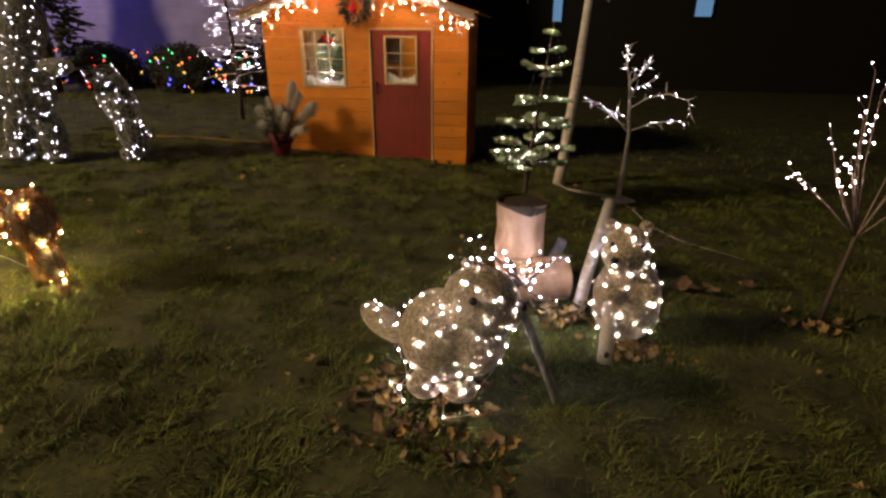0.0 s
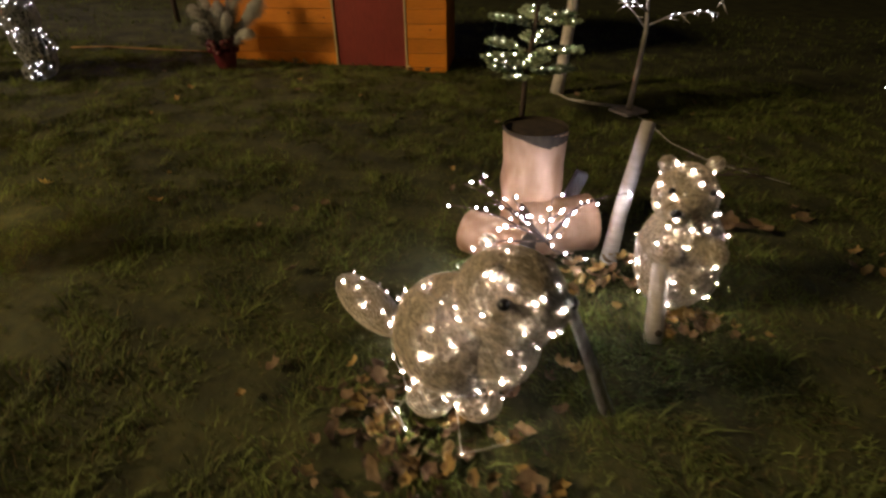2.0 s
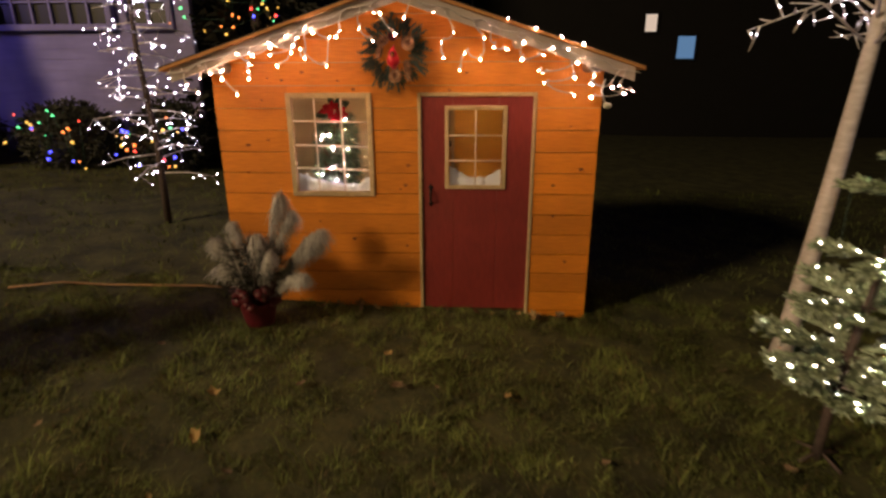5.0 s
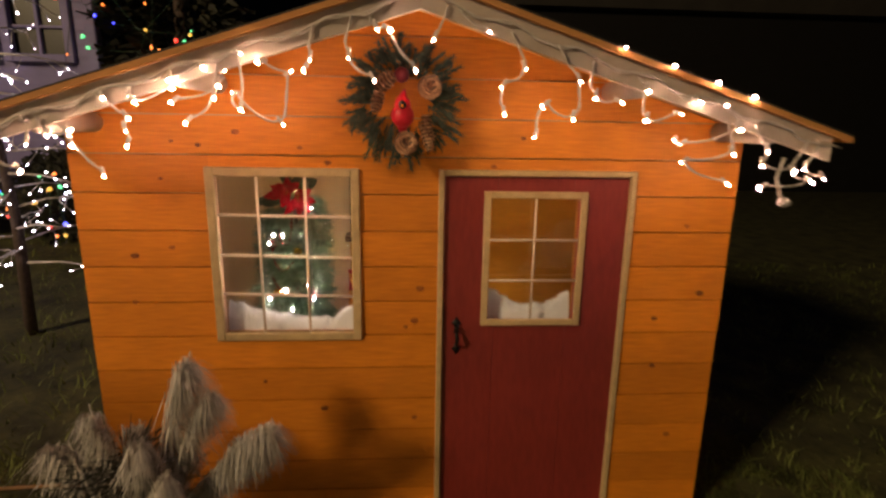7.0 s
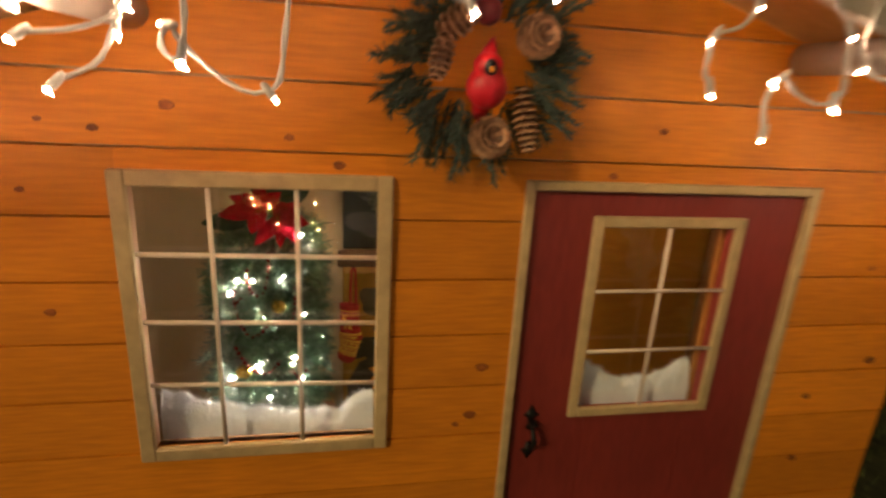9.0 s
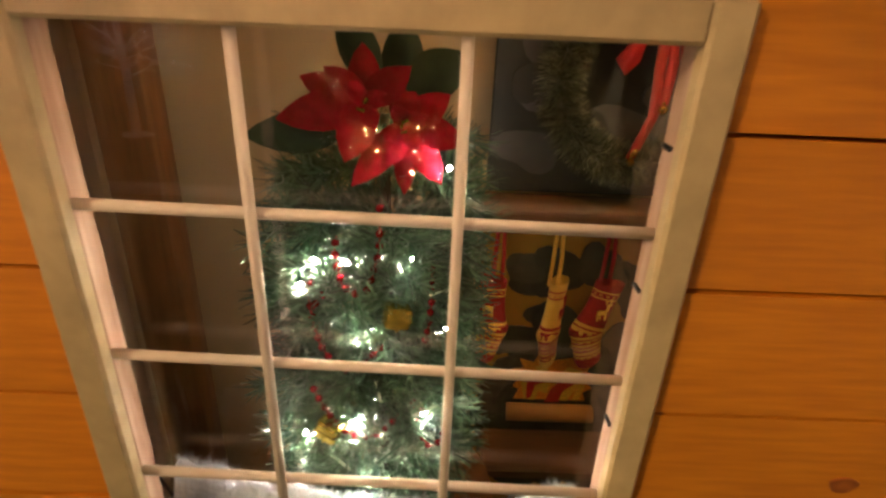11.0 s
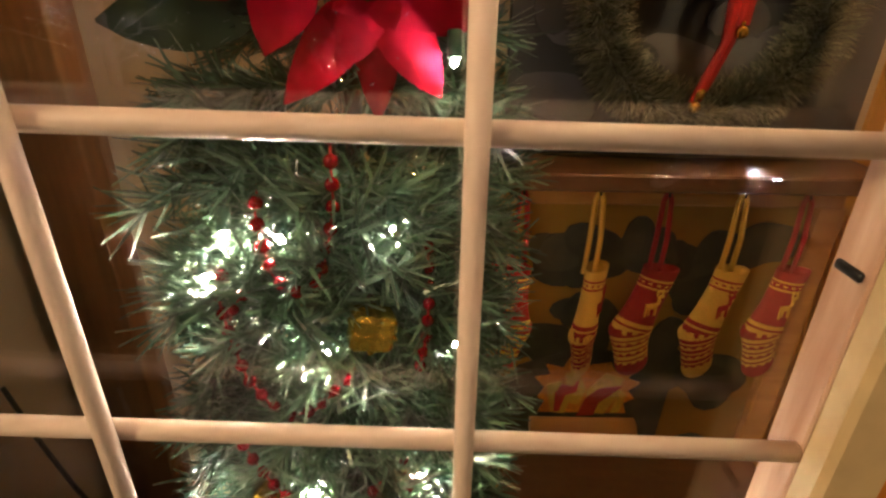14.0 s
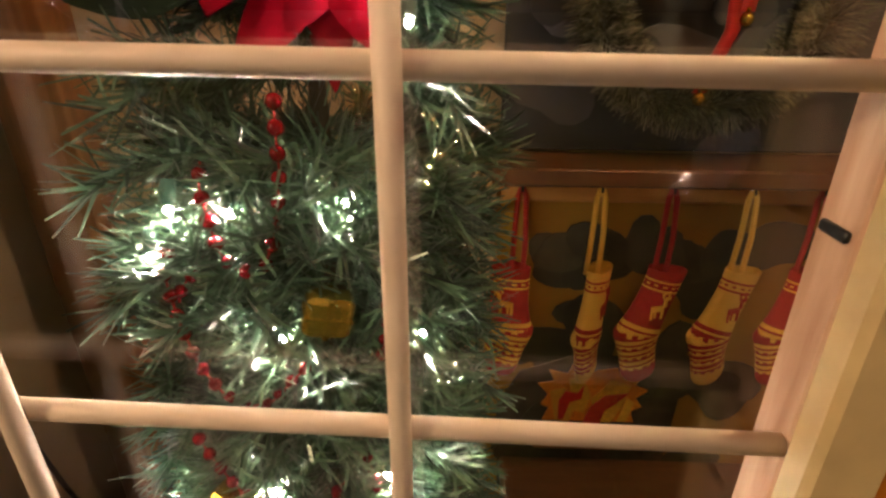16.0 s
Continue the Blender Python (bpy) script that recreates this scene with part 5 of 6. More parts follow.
twigs("lit_twigs", (1.90, -3.22, 0.22), [(1.49, -3.10, 0.30), (1.56, -3.05, 0.37), (1.62, -3.0, 0.36), (1.66, -3.15, 0.34), (1.98, -3.05, 0.27), (2.10, -3.0, 0.31), (2.22, -2.95, 0.31), (2.02, -3.2, 0.12), (1.95, -3.3, 0.30), (1.72, -3.28, 0.30), (1.60, -3.2, 0.14), (1.76, -3.03, 0.31), (1.93, -3.0, 0.30)],
      BULB_COOL, DARK_TWIG, "dark twig bundle with cool white lights over the log pile", bulbs=3, spread=0.05, r0=0.006)
g = Geo()
for k in range(5):
    pts = []
    a0 = rng.uniform(0, 6)
    for i in range(14):
        a = a0 + i * 0.45
        pts.append((2.68 + 0.11 * math.cos(a) + 0.01 * i * rng.uniform(-1, 1), -2.75 + 0.09 * math.sin(a), 0.32 + 0.05 * math.sin(a * 1.3 + k) + 0.02 * k))
    g.tube(pts, 0.0016, 4)
g.tube([(2.62, -2.75, 0.34), (2.60, -2.72, 0.15), (2.60, -2.72, 0.0)], 0.0022, 4)
solo("wire_tangle", g, DARK_TWIG, "loose tangle of thin wire behind the upright beaver", "wire")
g = Geo()
g.box((2.05, -2.60, 0.13), (0.06, 0.05, 0.26), 0.004, rot=Matrix.Rotation(0.35, 3, "Y"))
solo("grey_board", g, GREY_STICK, "short grey board behind the log pile", "board")


# ---- fallen leaves ----
def leaf_mesh(k):
    r = random.Random(k)
    g = Geo()
    n, pts = 11, []
    for i in range(n):
        a = 2 * math.pi * i / n
        rr = 0.028 * (1 + (0.13 if i % 2 else -0.14) + r.uniform(-0.24, 0.24))
        pts.append(Vector((math.cos(a) * rr * 1.4, math.sin(a) * rr, 0)))
    curl = r.uniform(8, 30)
    bend = lambda p: Vector((p.x, p.y, curl * (p.x * p.x * 0.6 + p.y * p.y) * r.uniform(0.7, 1.2)))
    inner = [bend(p * 0.5) for p in pts]
    outer = [bend(p) for p in pts]
    verts = [Vector((0, 0, 0))] + inner + outer
    faces = [(0, 1 + i, 1 + (i + 1) % n) for i in range(n)] + [(1 + i, 1 + n + i, 1 + n + (i + 1) % n, 1 + (i + 1) % n) for i in range(n)]
    m = len(verts)
    under = [v - Vector((0, 0, 0.001)) for v in verts]
    g.add(verts + under, faces + [tuple(q + m for q in f[::-1]) for f in faces])
    return g.mesh("leaf", [LEAF_GOLD if k % 3 == 0 else LEAF_TAN])


LEAVES = [leaf_mesh(k) for k in range(9)]


def drop_leaf(x, y, z, size, tilt=0.5):
    ob = new("fallen_leaf", rng.choice(LEAVES))
    ob.matrix_world = Matrix.Translation((x, y, z)) @ Euler((rng.uniform(-tilt, tilt), rng.uniform(-tilt, tilt), rng.uniform(0, 6.28))).to_matrix().to_4x4() @ Matrix.Scale(size, 4)
    tagged(ob, "dry curled autumn leaf lying on the grass", "leaf", "fallen leaves")


for cx, cy, sx, sy, n in ((1.60, -4.16, 0.28, 0.15, 80), (1.38, -3.98, 0.15, 0.14, 40), (2.12, -3.14, 0.18, 0.12, 48), (2.42, -3.42, 0.16, 0.07, 40), (3.43, -2.86, 0.14, 0.10, 16), (1.72, -3.80, 0.12, 0.08, 8)):
    for k in range(n):
        x, y = cx + rng.gauss(0, sx * 0.6), cy + rng.gauss(0, sy * 0.7)
        drop_leaf(x, y, ground_z(x, y) + rng.uniform(0.015, 0.045), rng.uniform(0.42, 0.85), 0.9)
for k in range(70):
    x, y = rng.uniform(-1.5, 4.2), rng.uniform(-5.0, -0.3)
    drop_leaf(x, y, ground_z(x, y) + 0.03, rng.uniform(0.4, 0.9))
for x, y, s in ((1.84, -4.17, 1.15), (1.95, -3.72, 1.0), (2.86, -2.66, 1.9), (2.93, -2.64, 1.7), (2.80, -2.62, 1.5), (0.9, -3.35, 0.8), (3.2, -2.5, 1.0)):
    drop_leaf(x, y, ground_z(x, y) + 0.035, s)


for k in range(20):
    x = rng.choice((rng.uniform(-0.55, -0.1), rng.uniform(0.78, 0.95), rng.uniform(-0.2, 0.7)))
    y = rng.uniform(-0.13, -0.04)
    drop_leaf(x, y, ground_z(x, y) + rng.uniform(0.02, 0.045), rng.uniform(0.45, 0.8), 0.9)


# ---- white trunk trees ----
def white_tree(name, base, pts, radii, limbs, me, label, bulbs=5, plate=True, spread=0.05):
    t = thing(name, base, label, "lighted tree")
    g = Geo()
    g.tube(pts, radii, 12)
    part("trunk", g, BIRCH, t, "white-wrapped trunk")
    spots = []
    for limb in limbs:
        g = Geo()
        limb = [Vector(p) for p in limb]
        g.tube(limb, [0.0075 * (1 - 0.7 * i / (len(limb) - 1)) for i in range(len(limb))], 6)
        tot = len(limb) - 1
        for k in range(bulbs + 4):
            f = (0.2 + 0.8 * k / (bulbs + 3)) * tot
            i = min(int(f), tot - 1)
            p = limb[i] + (limb[i + 1] - limb[i]) * (f - i)
            d = (limb[i + 1] - limb[i]).normalized()
            o = (d * 0.8 + Vector((rng.uniform(-1, 1), rng.uniform(-1, 1), rng.uniform(-1, 1)))).normalized() * rng.uniform(0.4, 1.2) * spread
            g.tube([p, p + o * 0.6, p + o * 1.25], [0.005, 0.004, 0.002], 5)
            if k % 2 or (bulbs > 5 and k % 4):
                spots.append(p + o * rng.uniform(0.3, 0.8) + Vector((0, -0.004, 0.004)))
        part("limb", g, TWIG, t)
    if plate:
        g = Geo()
        z = ground_z(base[0], base[1])
        g.box((base[0], base[1], z + 0.025), (0.22, 0.20, 0.02), 0.004, rot=RZ(0.6))
        part("base_plate", g, BIRCH, t, "white square base plate", smooth=False)
    hang_bulbs(t, me, spots, down=False, spread=1.5)


white_tree("lighted_tree", (2.62, -0.87, 0.02), [(2.62, -0.87, 0.02), (2.63, -0.89, 0.3), (2.635, -0.93, 0.62), (2.60, -0.93, 0.95), (2.575, -0.93, 1.12)], [0.024, 0.020, 0.016, 0.012, 0.008],
           [[(2.63, -0.93, 0.64), (2.50, -0.95, 0.78), (2.38, -0.98, 0.87), (2.24, -1.0, 0.93)], [(2.635, -0.93, 0.66), (2.78, -0.92, 0.72), (2.95, -0.90, 0.75), (3.10, -0.88, 0.74)],
            [(2.62, -0.93, 0.85), (2.74, -0.93, 0.93), (2.90, -0.95, 0.97), (3.05, -0.98, 0.92), (3.09, -0.98, 0.80)], [(2.59, -0.93, 1.05), (2.55, -0.94, 1.18), (2.53, -0.95, 1.32)],
            [(2.58, -0.93, 1.03), (2.66, -0.95, 1.12), (2.72, -0.97, 1.20)], [(2.62, -0.93, 0.75), (2.52, -1.02, 0.82), (2.42, -1.08, 0.84)], [(2.60, -0.92, 0.9), (2.66, -0.80, 1.0), (2.80, -0.72, 1.05)]],
           BULB_TWIG, "small white twig tree with cool white lights on grass", bulbs=9, spread=0.075)
tall = []
for k in range(13):
    a = 2 * math.pi * k / 13 + 0.2
    L = rng.uniform(0.42, 0.62)
    z0 = rng.uniform(1.62, 1.9)
    tall.append([(2.225, -0.43, z0), (2.225 + 0.45 * L * math.cos(a), -0.43 + 0.45 * L * math.sin(a), z0 + 0.10 + 0.12 * rng.random()), (2.225 + L * math.cos(a), -0.43 + L * math.sin(a), z0 + 0.06 + 0.35 * rng.random())])
white_tree("lighted_tree", (2.10, -0.43, 0.03), [(2.10, -0.43, 0.02), (2.125, -0.43, 0.25), (2.19, -0.43, 1.1), (2.225, -0.43, 1.65), (2.24, -0.43, 2.2)], [0.062, 0.050, 0.042, 0.034, 0.014],
           tall, BULB_TWIG, "tall white-trunk artificial tree with white lights on grass", bulbs=7, plate=False, spread=0.09)
low = []
for k in range(11):
    a = 2 * math.pi * k / 11
    L, z0 = rng.uniform(0.45, 0.95), rng.uniform(0.75, 1.15)
    low.append([(-3.2, -4.5, z0), (-3.2 + 0.5 * L * math.cos(a), -4.5 + 0.5 * L * math.sin(a), z0 + 0.15), (-3.2 + L * math.cos(a), -4.5 + L * math.sin(a), z0 + 0.10 + 0.3 * rng.random())])
white_tree("lighted_tree", (-3.2, -4.5, 0.2), [(-3.2, -4.5, ground_z(-3.2, -4.5) - 0.01), (-3.19, -4.5, 0.8), (-3.2, -4.5, 1.3), (-3.2, -4.5, 1.75)], [0.04, 0.035, 0.03, 0.012],
           low, BULB_COOL, "white-trunk twig tree with bluish white lights on lawn", bulbs=7, spread=0.09)
g = Geo()
pts = [(2.10, -0.52, 0.07), (2.18, -0.62, 0.055), (2.30, -0.70, 0.06), (2.42, -0.74, 0.055), (2.60, -0.80, 0.06)]
g.tube(pts, 0.007, 6)
g.tube([(p[0] + 0.02, p[1] - 0.05 + 0.02 * math.sin(i * 2), p[2]) for i, p in enumerate(pts)], 0.005, 6)
g.tube([(2.62, -0.95, 0.06), (2.72, -1.2, 0.045), (2.78, -1.55, 0.04), (2.95, -1.85, 0.035), (3.3, -2.1, 0.02)], 0.0022, 6)
solo("white_cable", g, WIRE_WHITE, "white power cable lying in the grass between trees", "cable")
shrub = twigs("lit_shrub", (3.49, -2.86, 0.46), [(3.11, -2.86, 0.80), (3.16, -2.80, 0.74), (3.25, -2.86, 0.99), (3.30, -2.9, 0.80), (3.37, -2.86, 1.08), (3.38, -2.84, 1.24), (3.34, -2.92, 0.86), (3.45, -2.8, 1.15), (3.62, -2.85, 1.2), (3.75, -2.8, 1.0), (3.8, -2.9, 0.8), (3.6, -3.0, 0.95)],
      BULB_SHRUB, PINK_TWIG, "bare twig shrub with warm white tip lights", bulbs=6, spread=0.045, start=0.62, r0=0.0045)
g = Geo()
g.tube([(3.44, -2.86, -0.04), (3.46, -2.86, 0.2), (3.49, -2.86, 0.47)], [0.016, 0.012, 0.010], 8)
part("stem", g, DARK_TWIG, shrub, "dark stem")


# ---- frosted fir ----
def fir_tree():
    x0, y0 = 1.82, -1.25
    zb = ground_z(x0, y0)
    t = thing("fir_tree", (x0, y0, zb), "sparse frosted fir sapling with warm white lights", "fir tree")
    axis = lambda z: Vector((x0 - 0.01 + 0.115 * max(0, z - 0.3), y0, z))
    g = Geo()
    g.tube([axis(z) for z in (zb, 0.35, 0.8, 1.2, 1.5)], [0.02, 0.018, 0.013, 0.008, 0.004], 8)
    part("trunk", g, DARK_TWIG, t, "thin brown trunk")
    spots = []
    for z, r, n in ((0.40, 0.29, 6), (0.53, 0.36, 6), (0.72, 0.31, 5), (0.92, 0.25, 4), (1.13, 0.19, 4), (1.30, 0.12, 3), (1.42, 0.09, 2)):
        for k in range(n):
            g = Geo()
            a = 2 * math.pi * (k + rng.random() * 0.7) / n
            ln = r * rng.uniform(0.8, 1.08)
            d = Vector((math.cos(a), math.sin(a), rng.uniform(-0.1, 0.40))).normalized()
            p0 = axis(z + rng.uniform(-0.03, 0.03))
            side = Vector((-math.sin(a), math.cos(a), 0))
            g.tube([p0, p0 + d * ln * 0.5, p0 + d * ln], [0.006, 0.004, 0.002], 4, m=1)
            forks = [(p0, d, ln)] + [(p0 + d * ln * f, (d + side * s * 0.8).normalized(), ln * (0.60 - 0.35 * f)) for f in (0.3, 0.55, 0.78) for s in (-1, 1)]
            for q0, qd, ql in forks:
                for i in range(int(240 * ql / 0.3)):
                    f = rng.uniform(0.1, 1)
                    nd = (qd * 0.7 + side * rng.uniform(-1, 1) + Vector((0, 0, rng.uniform(-0.3, 0.5)))).normalized()
                    g.needle(q0 + qd * ql * f, nd, rng.uniform(0.026, 0.048), 0.0058)
            for f in (0.4, 0.7, 0.98):
                spots.append(p0 + d * ln * f + Vector((0, 0, 0.014)) + side * rng.uniform(-0.02, 0.02))
            part("bough", g, [FIR, DARK_TWIG], t, smooth=False)
    g = Geo()
    for a in (0.3, 1.87, 3.44, 5.0):
        g.tube([(x0, y0, zb + 0.04), (x0 + 0.10 * math.cos(a), y0 + 0.10 * math.sin(a), zb + 0.01)], 0.008, 6)
    part("stand", g, DARK_TWIG, t, "dark metal tree stand")
    light_net("fir_lights", spots, BULB_FIR, WIRE_GREEN, "warm white mini lights along the fir boughs")


fir_tree()


# ---- planter with frosted plumes ----
def planter():
    x0, y0 = -0.84, -0.36
    zb = ground_z(x0, y0)
    t = thing("planter", (x0, y0, zb), "red pot of frosted grey pine sprays beside playhouse", "planter")
    g = Geo()
    prof = ((0.0, 0.075), (0.03, 0.082), (0.10, 0.098), (0.14, 0.105), (0.152, 0.108), (0.152, 0.095), (0.13, 0.085))
    g.tube([(x0, y0, zb + z) for z, r in prof], [r for z, r in prof], 20)
    part("pot", g, POT, t, "dark red pot")
    g = Geo()
    for k in range(44):
        a = rng.uniform(0, 6.28)
        g.ball((x0 + 0.11 * math.cos(a), y0 + 0.09 * math.sin(a) - 0.02, zb + rng.uniform(0.15, 0.26)), (0.035, 0.03, 0.028), 8, 6, rough=0.4)
    part("flower_ring", g, POT, t, "dark red blossoms round the rim")
    sprays = [((-0.660, -0.36, 0.955), 1.0), ((-0.600, -0.36, 0.86), 0.8), ((-0.430, -0.38, 0.755), 1.0), ((-0.470, -0.36, 0.68), 0.8), ((-1.035, -0.39, 0.705), 0.9), ((-0.930, -0.37, 0.800), 0.7), ((-0.78, -0.42, 0.74), 0.8), ((-1.0, -0.44, 0.56), 0.8), ((-0.70, -0.46, 0.66), 0.7), ((-0.52, -0.46, 0.52), 0.8), ((-0.88, -0.24, 0.68), 0.8)]
    for tip, s in sprays:
        g = Geo()
        b, tip = Vector((x0 + 0.04, y0, zb + 0.17)), Vector(tip)
        out = Vector((tip.x - b.x, tip.y - b.y, 0))
        crest = b + (tip - b) * 0.72 + Vector((0, 0, 0.05 * s))
        g.tube([b, b + (crest - b) * 0.5 + Vector((0, 0, 0.03)), crest, tip], [0.006, 0.005, 0.004, 0.002], 6)
        flow = out.normalized() if out.length > 0.02 else Vector((0, -1, 0))
        for i in range(1250):
            f = rng.uniform(-0.9, 1.0)
            p = (crest + (tip - crest) * f if f > 0 else crest + (b - crest) * -f * 0.8) + Vector((rng.uniform(-1, 1), rng.uniform(-1, 1), rng.uniform(-0.5, 0.5))) * 0.010
            sw = Vector((rng.uniform(-1, 1), rng.uniform(-1, 1), rng.uniform(-0.4, 0.6))) * 0.8
            d1 = (flow * 0.55 + sw + Vector((0, 0, 0.25))).normalized()
            ln = rng.uniform(0.05, 0.115) * s * (1 if f > 0 else 1 + 0.55 * f)
            mid, w = p + d1 * ln * 0.35, 0.0013
            end = mid + (flow * 0.35 + sw * 0.6 + Vector((0, 0, -0.85))).normalized() * ln * rng.uniform(0.5, 1.1)
            side = d1.cross(Vector((0, 0, 1))).normalized() * w
            g.add([p - side, p + side, mid + side, mid - side, end + side * 0.4, end - side * 0.4], [(0, 1, 2, 3), (3, 2, 4, 5)])
        part("frosted_spray", g, PLUME, t, "drooping frosted grey needles", smooth=False)
    for k in range(16):
        g = Geo()
        a = rng.uniform(0, 6.28)
        tip = Vector((x0 + 0.2 * math.cos(a) + rng.uniform(-0.05, 0.05), y0 + 0.12 * math.sin(a), zb + rng.uniform(0.35, 0.6)))
        g.tube([(x0, y0, zb + 0.15), ((x0 + tip.x) / 2, (y0 + tip.y) / 2 - 0.02, zb + 0.32), tip], [0.004, 0.004, 0.0015], 4)
        part("dry_stem", g, PLUME if k % 2 else DARK_TWIG, t)
    g = Geo()
    for i in range(2600):
        a = rng.uniform(0, 6.28)
        r = rng.uniform(0, 0.17)
        p = Vector((x0 + r * math.cos(a), y0 + r * math.sin(a) * 0.8, zb + rng.uniform(0.2, 0.5)))
        g.needle(p, Vector((math.cos(a), math.sin(a), rng.uniform(-0.3, 0.8))).normalized(), 0.06, 0.002)
    part("evergreen_filling", g, HEDGE, t, "dark evergreen filling", smooth=False)


planter()
g = Geo()
g.tube([(-2.55, -0.12, 0.30), (-2.3, 0.02, 0.285), (-2.0, 0.0, 0.28), (-1.7, 0.06, 0.255), (-1.4, 0.10, 0.24), (-1.12, 0.06, 0.24)], 0.007, 6)
solo("extension_cord", g, CORD, "orange extension cord lying across the grass", "cable")


# ---- wire bears and deer ----
bear_a = [((-2.80, -1.40, 0.98), (0.27, 0.22, 0.34), None), ((-2.66, -1.40, 1.48), (0.21, 0.19, 0.26), None), ((-2.95, -1.42, 0.50), (0.12, 0.12, 0.26), None), ((-2.66, -1.36, 0.50), (0.11, 0.12, 0.24), None),
          ((-3.02, -1.46, 0.31), (0.15, 0.10, 0.06), None), ((-2.62, -1.40, 0.31), (0.13, 0.10, 0.06), None), ((-2.42, -1.40, 1.12), (0.20, 0.07, 0.08), Matrix.Rotation(-0.1, 3, "Y")), ((-3.02, -1.45, 1.05), (0.10, 0.10, 0.26), None)]
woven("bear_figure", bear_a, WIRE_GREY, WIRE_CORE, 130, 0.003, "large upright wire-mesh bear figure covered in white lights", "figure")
light_net("bear_lights", surface_spots(bear_a, 210, 1.04, 0.27, TOCAM), bulb_mesh("bear_bulb", B_DIM, 0.0038), WIRE_WHITE, "white mini lights wound round the large wire bear")
bear_b = [((-2.10, -1.10, 0.82), (0.17, 0.14, 0.30), Matrix.Rotation(-0.42, 3, "Y")), ((-2.02, -1.10, 0.50), (0.13, 0.12, 0.24), Matrix.Rotation(-0.3, 3, "Y")), ((-2.06, -1.12, 0.31), (0.09, 0.09, 0.08), None),
          ((-2.27, -1.12, 1.00), (0.15, 0.06, 0.06), Matrix.Rotation(0.5, 3, "Y")), ((-1.92, -1.08, 0.50), (0.09, 0.05, 0.06), None), ((-2.17, -1.1, 1.06), (0.11, 0.10, 0.08), None)]
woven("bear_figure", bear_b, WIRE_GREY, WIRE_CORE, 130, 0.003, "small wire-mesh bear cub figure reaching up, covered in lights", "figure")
light_net("bear_lights", surface_spots(bear_b, 96, 1.04, 0.25, TOCAM), bulb_mesh("cub_bulb", B_DIM, 0.0036), WIRE_WHITE, "white mini lights wound round the wire bear cub")
deer = [((-0.78, -3.62, 0.55), (0.36, 0.12, 0.12), Matrix.Rotation(0.04, 3, "Y")), ((-0.50, -3.62, 0.52), (0.12, 0.11, 0.16), None), ((-0.45, -3.63, 0.34), (0.065, 0.05, 0.14), Matrix.Rotation(-0.3, 3, "Y")), ((-0.415, -3.62, 0.19), (0.028, 0.026, 0.10), None),
        ((-0.62, -3.55, 0.30), (0.04, 0.04, 0.18), None), ((-1.05, -3.6, 0.30), (0.04, 0.04, 0.22), None), ((-0.42, -3.62, 0.68), (0.035, 0.025, 0.03), None), ((-1.08, -3.62, 0.76), (0.09, 0.08, 0.21), Matrix.Rotation(-0.3, 3, "Y")),
        ((-1.20, -3.63, 1.00), (0.13, 0.07, 0.075), Matrix.Rotation(0.35, 3, "Y")), ((-1.12, -3.68, 1.10), (0.03, 0.02, 0.06), None), ((-1.12, -3.56, 1.10), (0.03, 0.02, 0.06), None)]
woven("deer_figure", deer, COPPER, WICKER_IN, 70, 0.003, "copper vine deer figure wound with amber lights on grass", "figure")
light_net("deer_lights", surface_spots(deer, 70, 1.05, 0.13), BULB_AMBER, WIRE_WHITE, "amber mini lights wound round the vine deer")


# ---- lit twig tree beside the playhouse ----
def crown_tree():
    x0, y0 = -2.42, 1.55
    zb = ground_z(x0, y0)
    t = thing("lighted_tree", (x0, y0, zb), "bare young tree thickly wound with white lights", "lighted tree")
    g = Geo()
    g.tube([(x0, y0, zb), (x0 + 0.02, y0, 1.0), (x0 - 0.03, y0, 1.8), (x0, y0, 2.9)], [0.035, 0.03, 0.022, 0.008], 8)
    part("trunk", g, DARK_TWIG, t, "dark slim trunk")
    spots = []
    for k in range(46):
        f = k / 45
        z = 0.75 + 1.9 * f
        a = k * 2.4
        ln = (0.52 - 0.22 * f) * rng.uniform(0.75, 1.1)
        d = Vector((math.cos(a), math.sin(a), rng.uniform(-0.2, 0.35)))
        p0 = Vector((x0, y0, z))
        g = Geo()
        g.tube([p0, p0 + d * ln * 0.5 + Vector((0, 0, 0.02)), p0 + d * ln], [0.008, 0.005, 0.002], 5)
        for i in range(5):
            q = p0 + d * ln * rng.uniform(0.35, 1.0)
            o = Vector((rng.uniform(-1, 1), rng.uniform(-1, 1), rng.uniform(-1, 1))) * 0.09
            g.tube([q, q + o], 0.002, 4)
            spots.append(q + o)
        part("limb", g, TWIG, t)
    hang_bulbs(t, BULB_CROWN, spots, spread=1.5)


crown_tree()


# ---- neighbouring house, hedges and distance ----
nb = thing("neighbour_house", (-9, 6, 0.4), "pale lilac-grey sided house with white windows at dusk", "house")
for k in range(26):
    z0 = 0.80 + 0.15 * k
    segs = [(-16.0, -3.72)] if z0 + 0.15 <= 2.22 or z0 > 3.72 else [(-16.0, -6.6), (-3.86, -3.72)]
    for a, b in segs:
        g = Geo()
        g.prism([(0, 0), (0.006, 0), (0.03, 0), (0.03, 0.15), (0.008, 0.15)], a, b)
        g.v = [(y, 5.0 + x - 0.03 + 0.0, z0 + z) for x, y, z in g.v]
        g.f = [f[::-1] for f in g.f]
        part("siding_board", g, SIDING, nb, smooth=False)
g = Geo()
g.box((-9.86, 5.13, 2.8), (12.28, 0.2, 4.0))
part("wall", g, SIDING, nb, smooth=False)
g = Geo()
g.box((-9.86, 5.10, 0.45), (12.2, 0.2, 0.72))
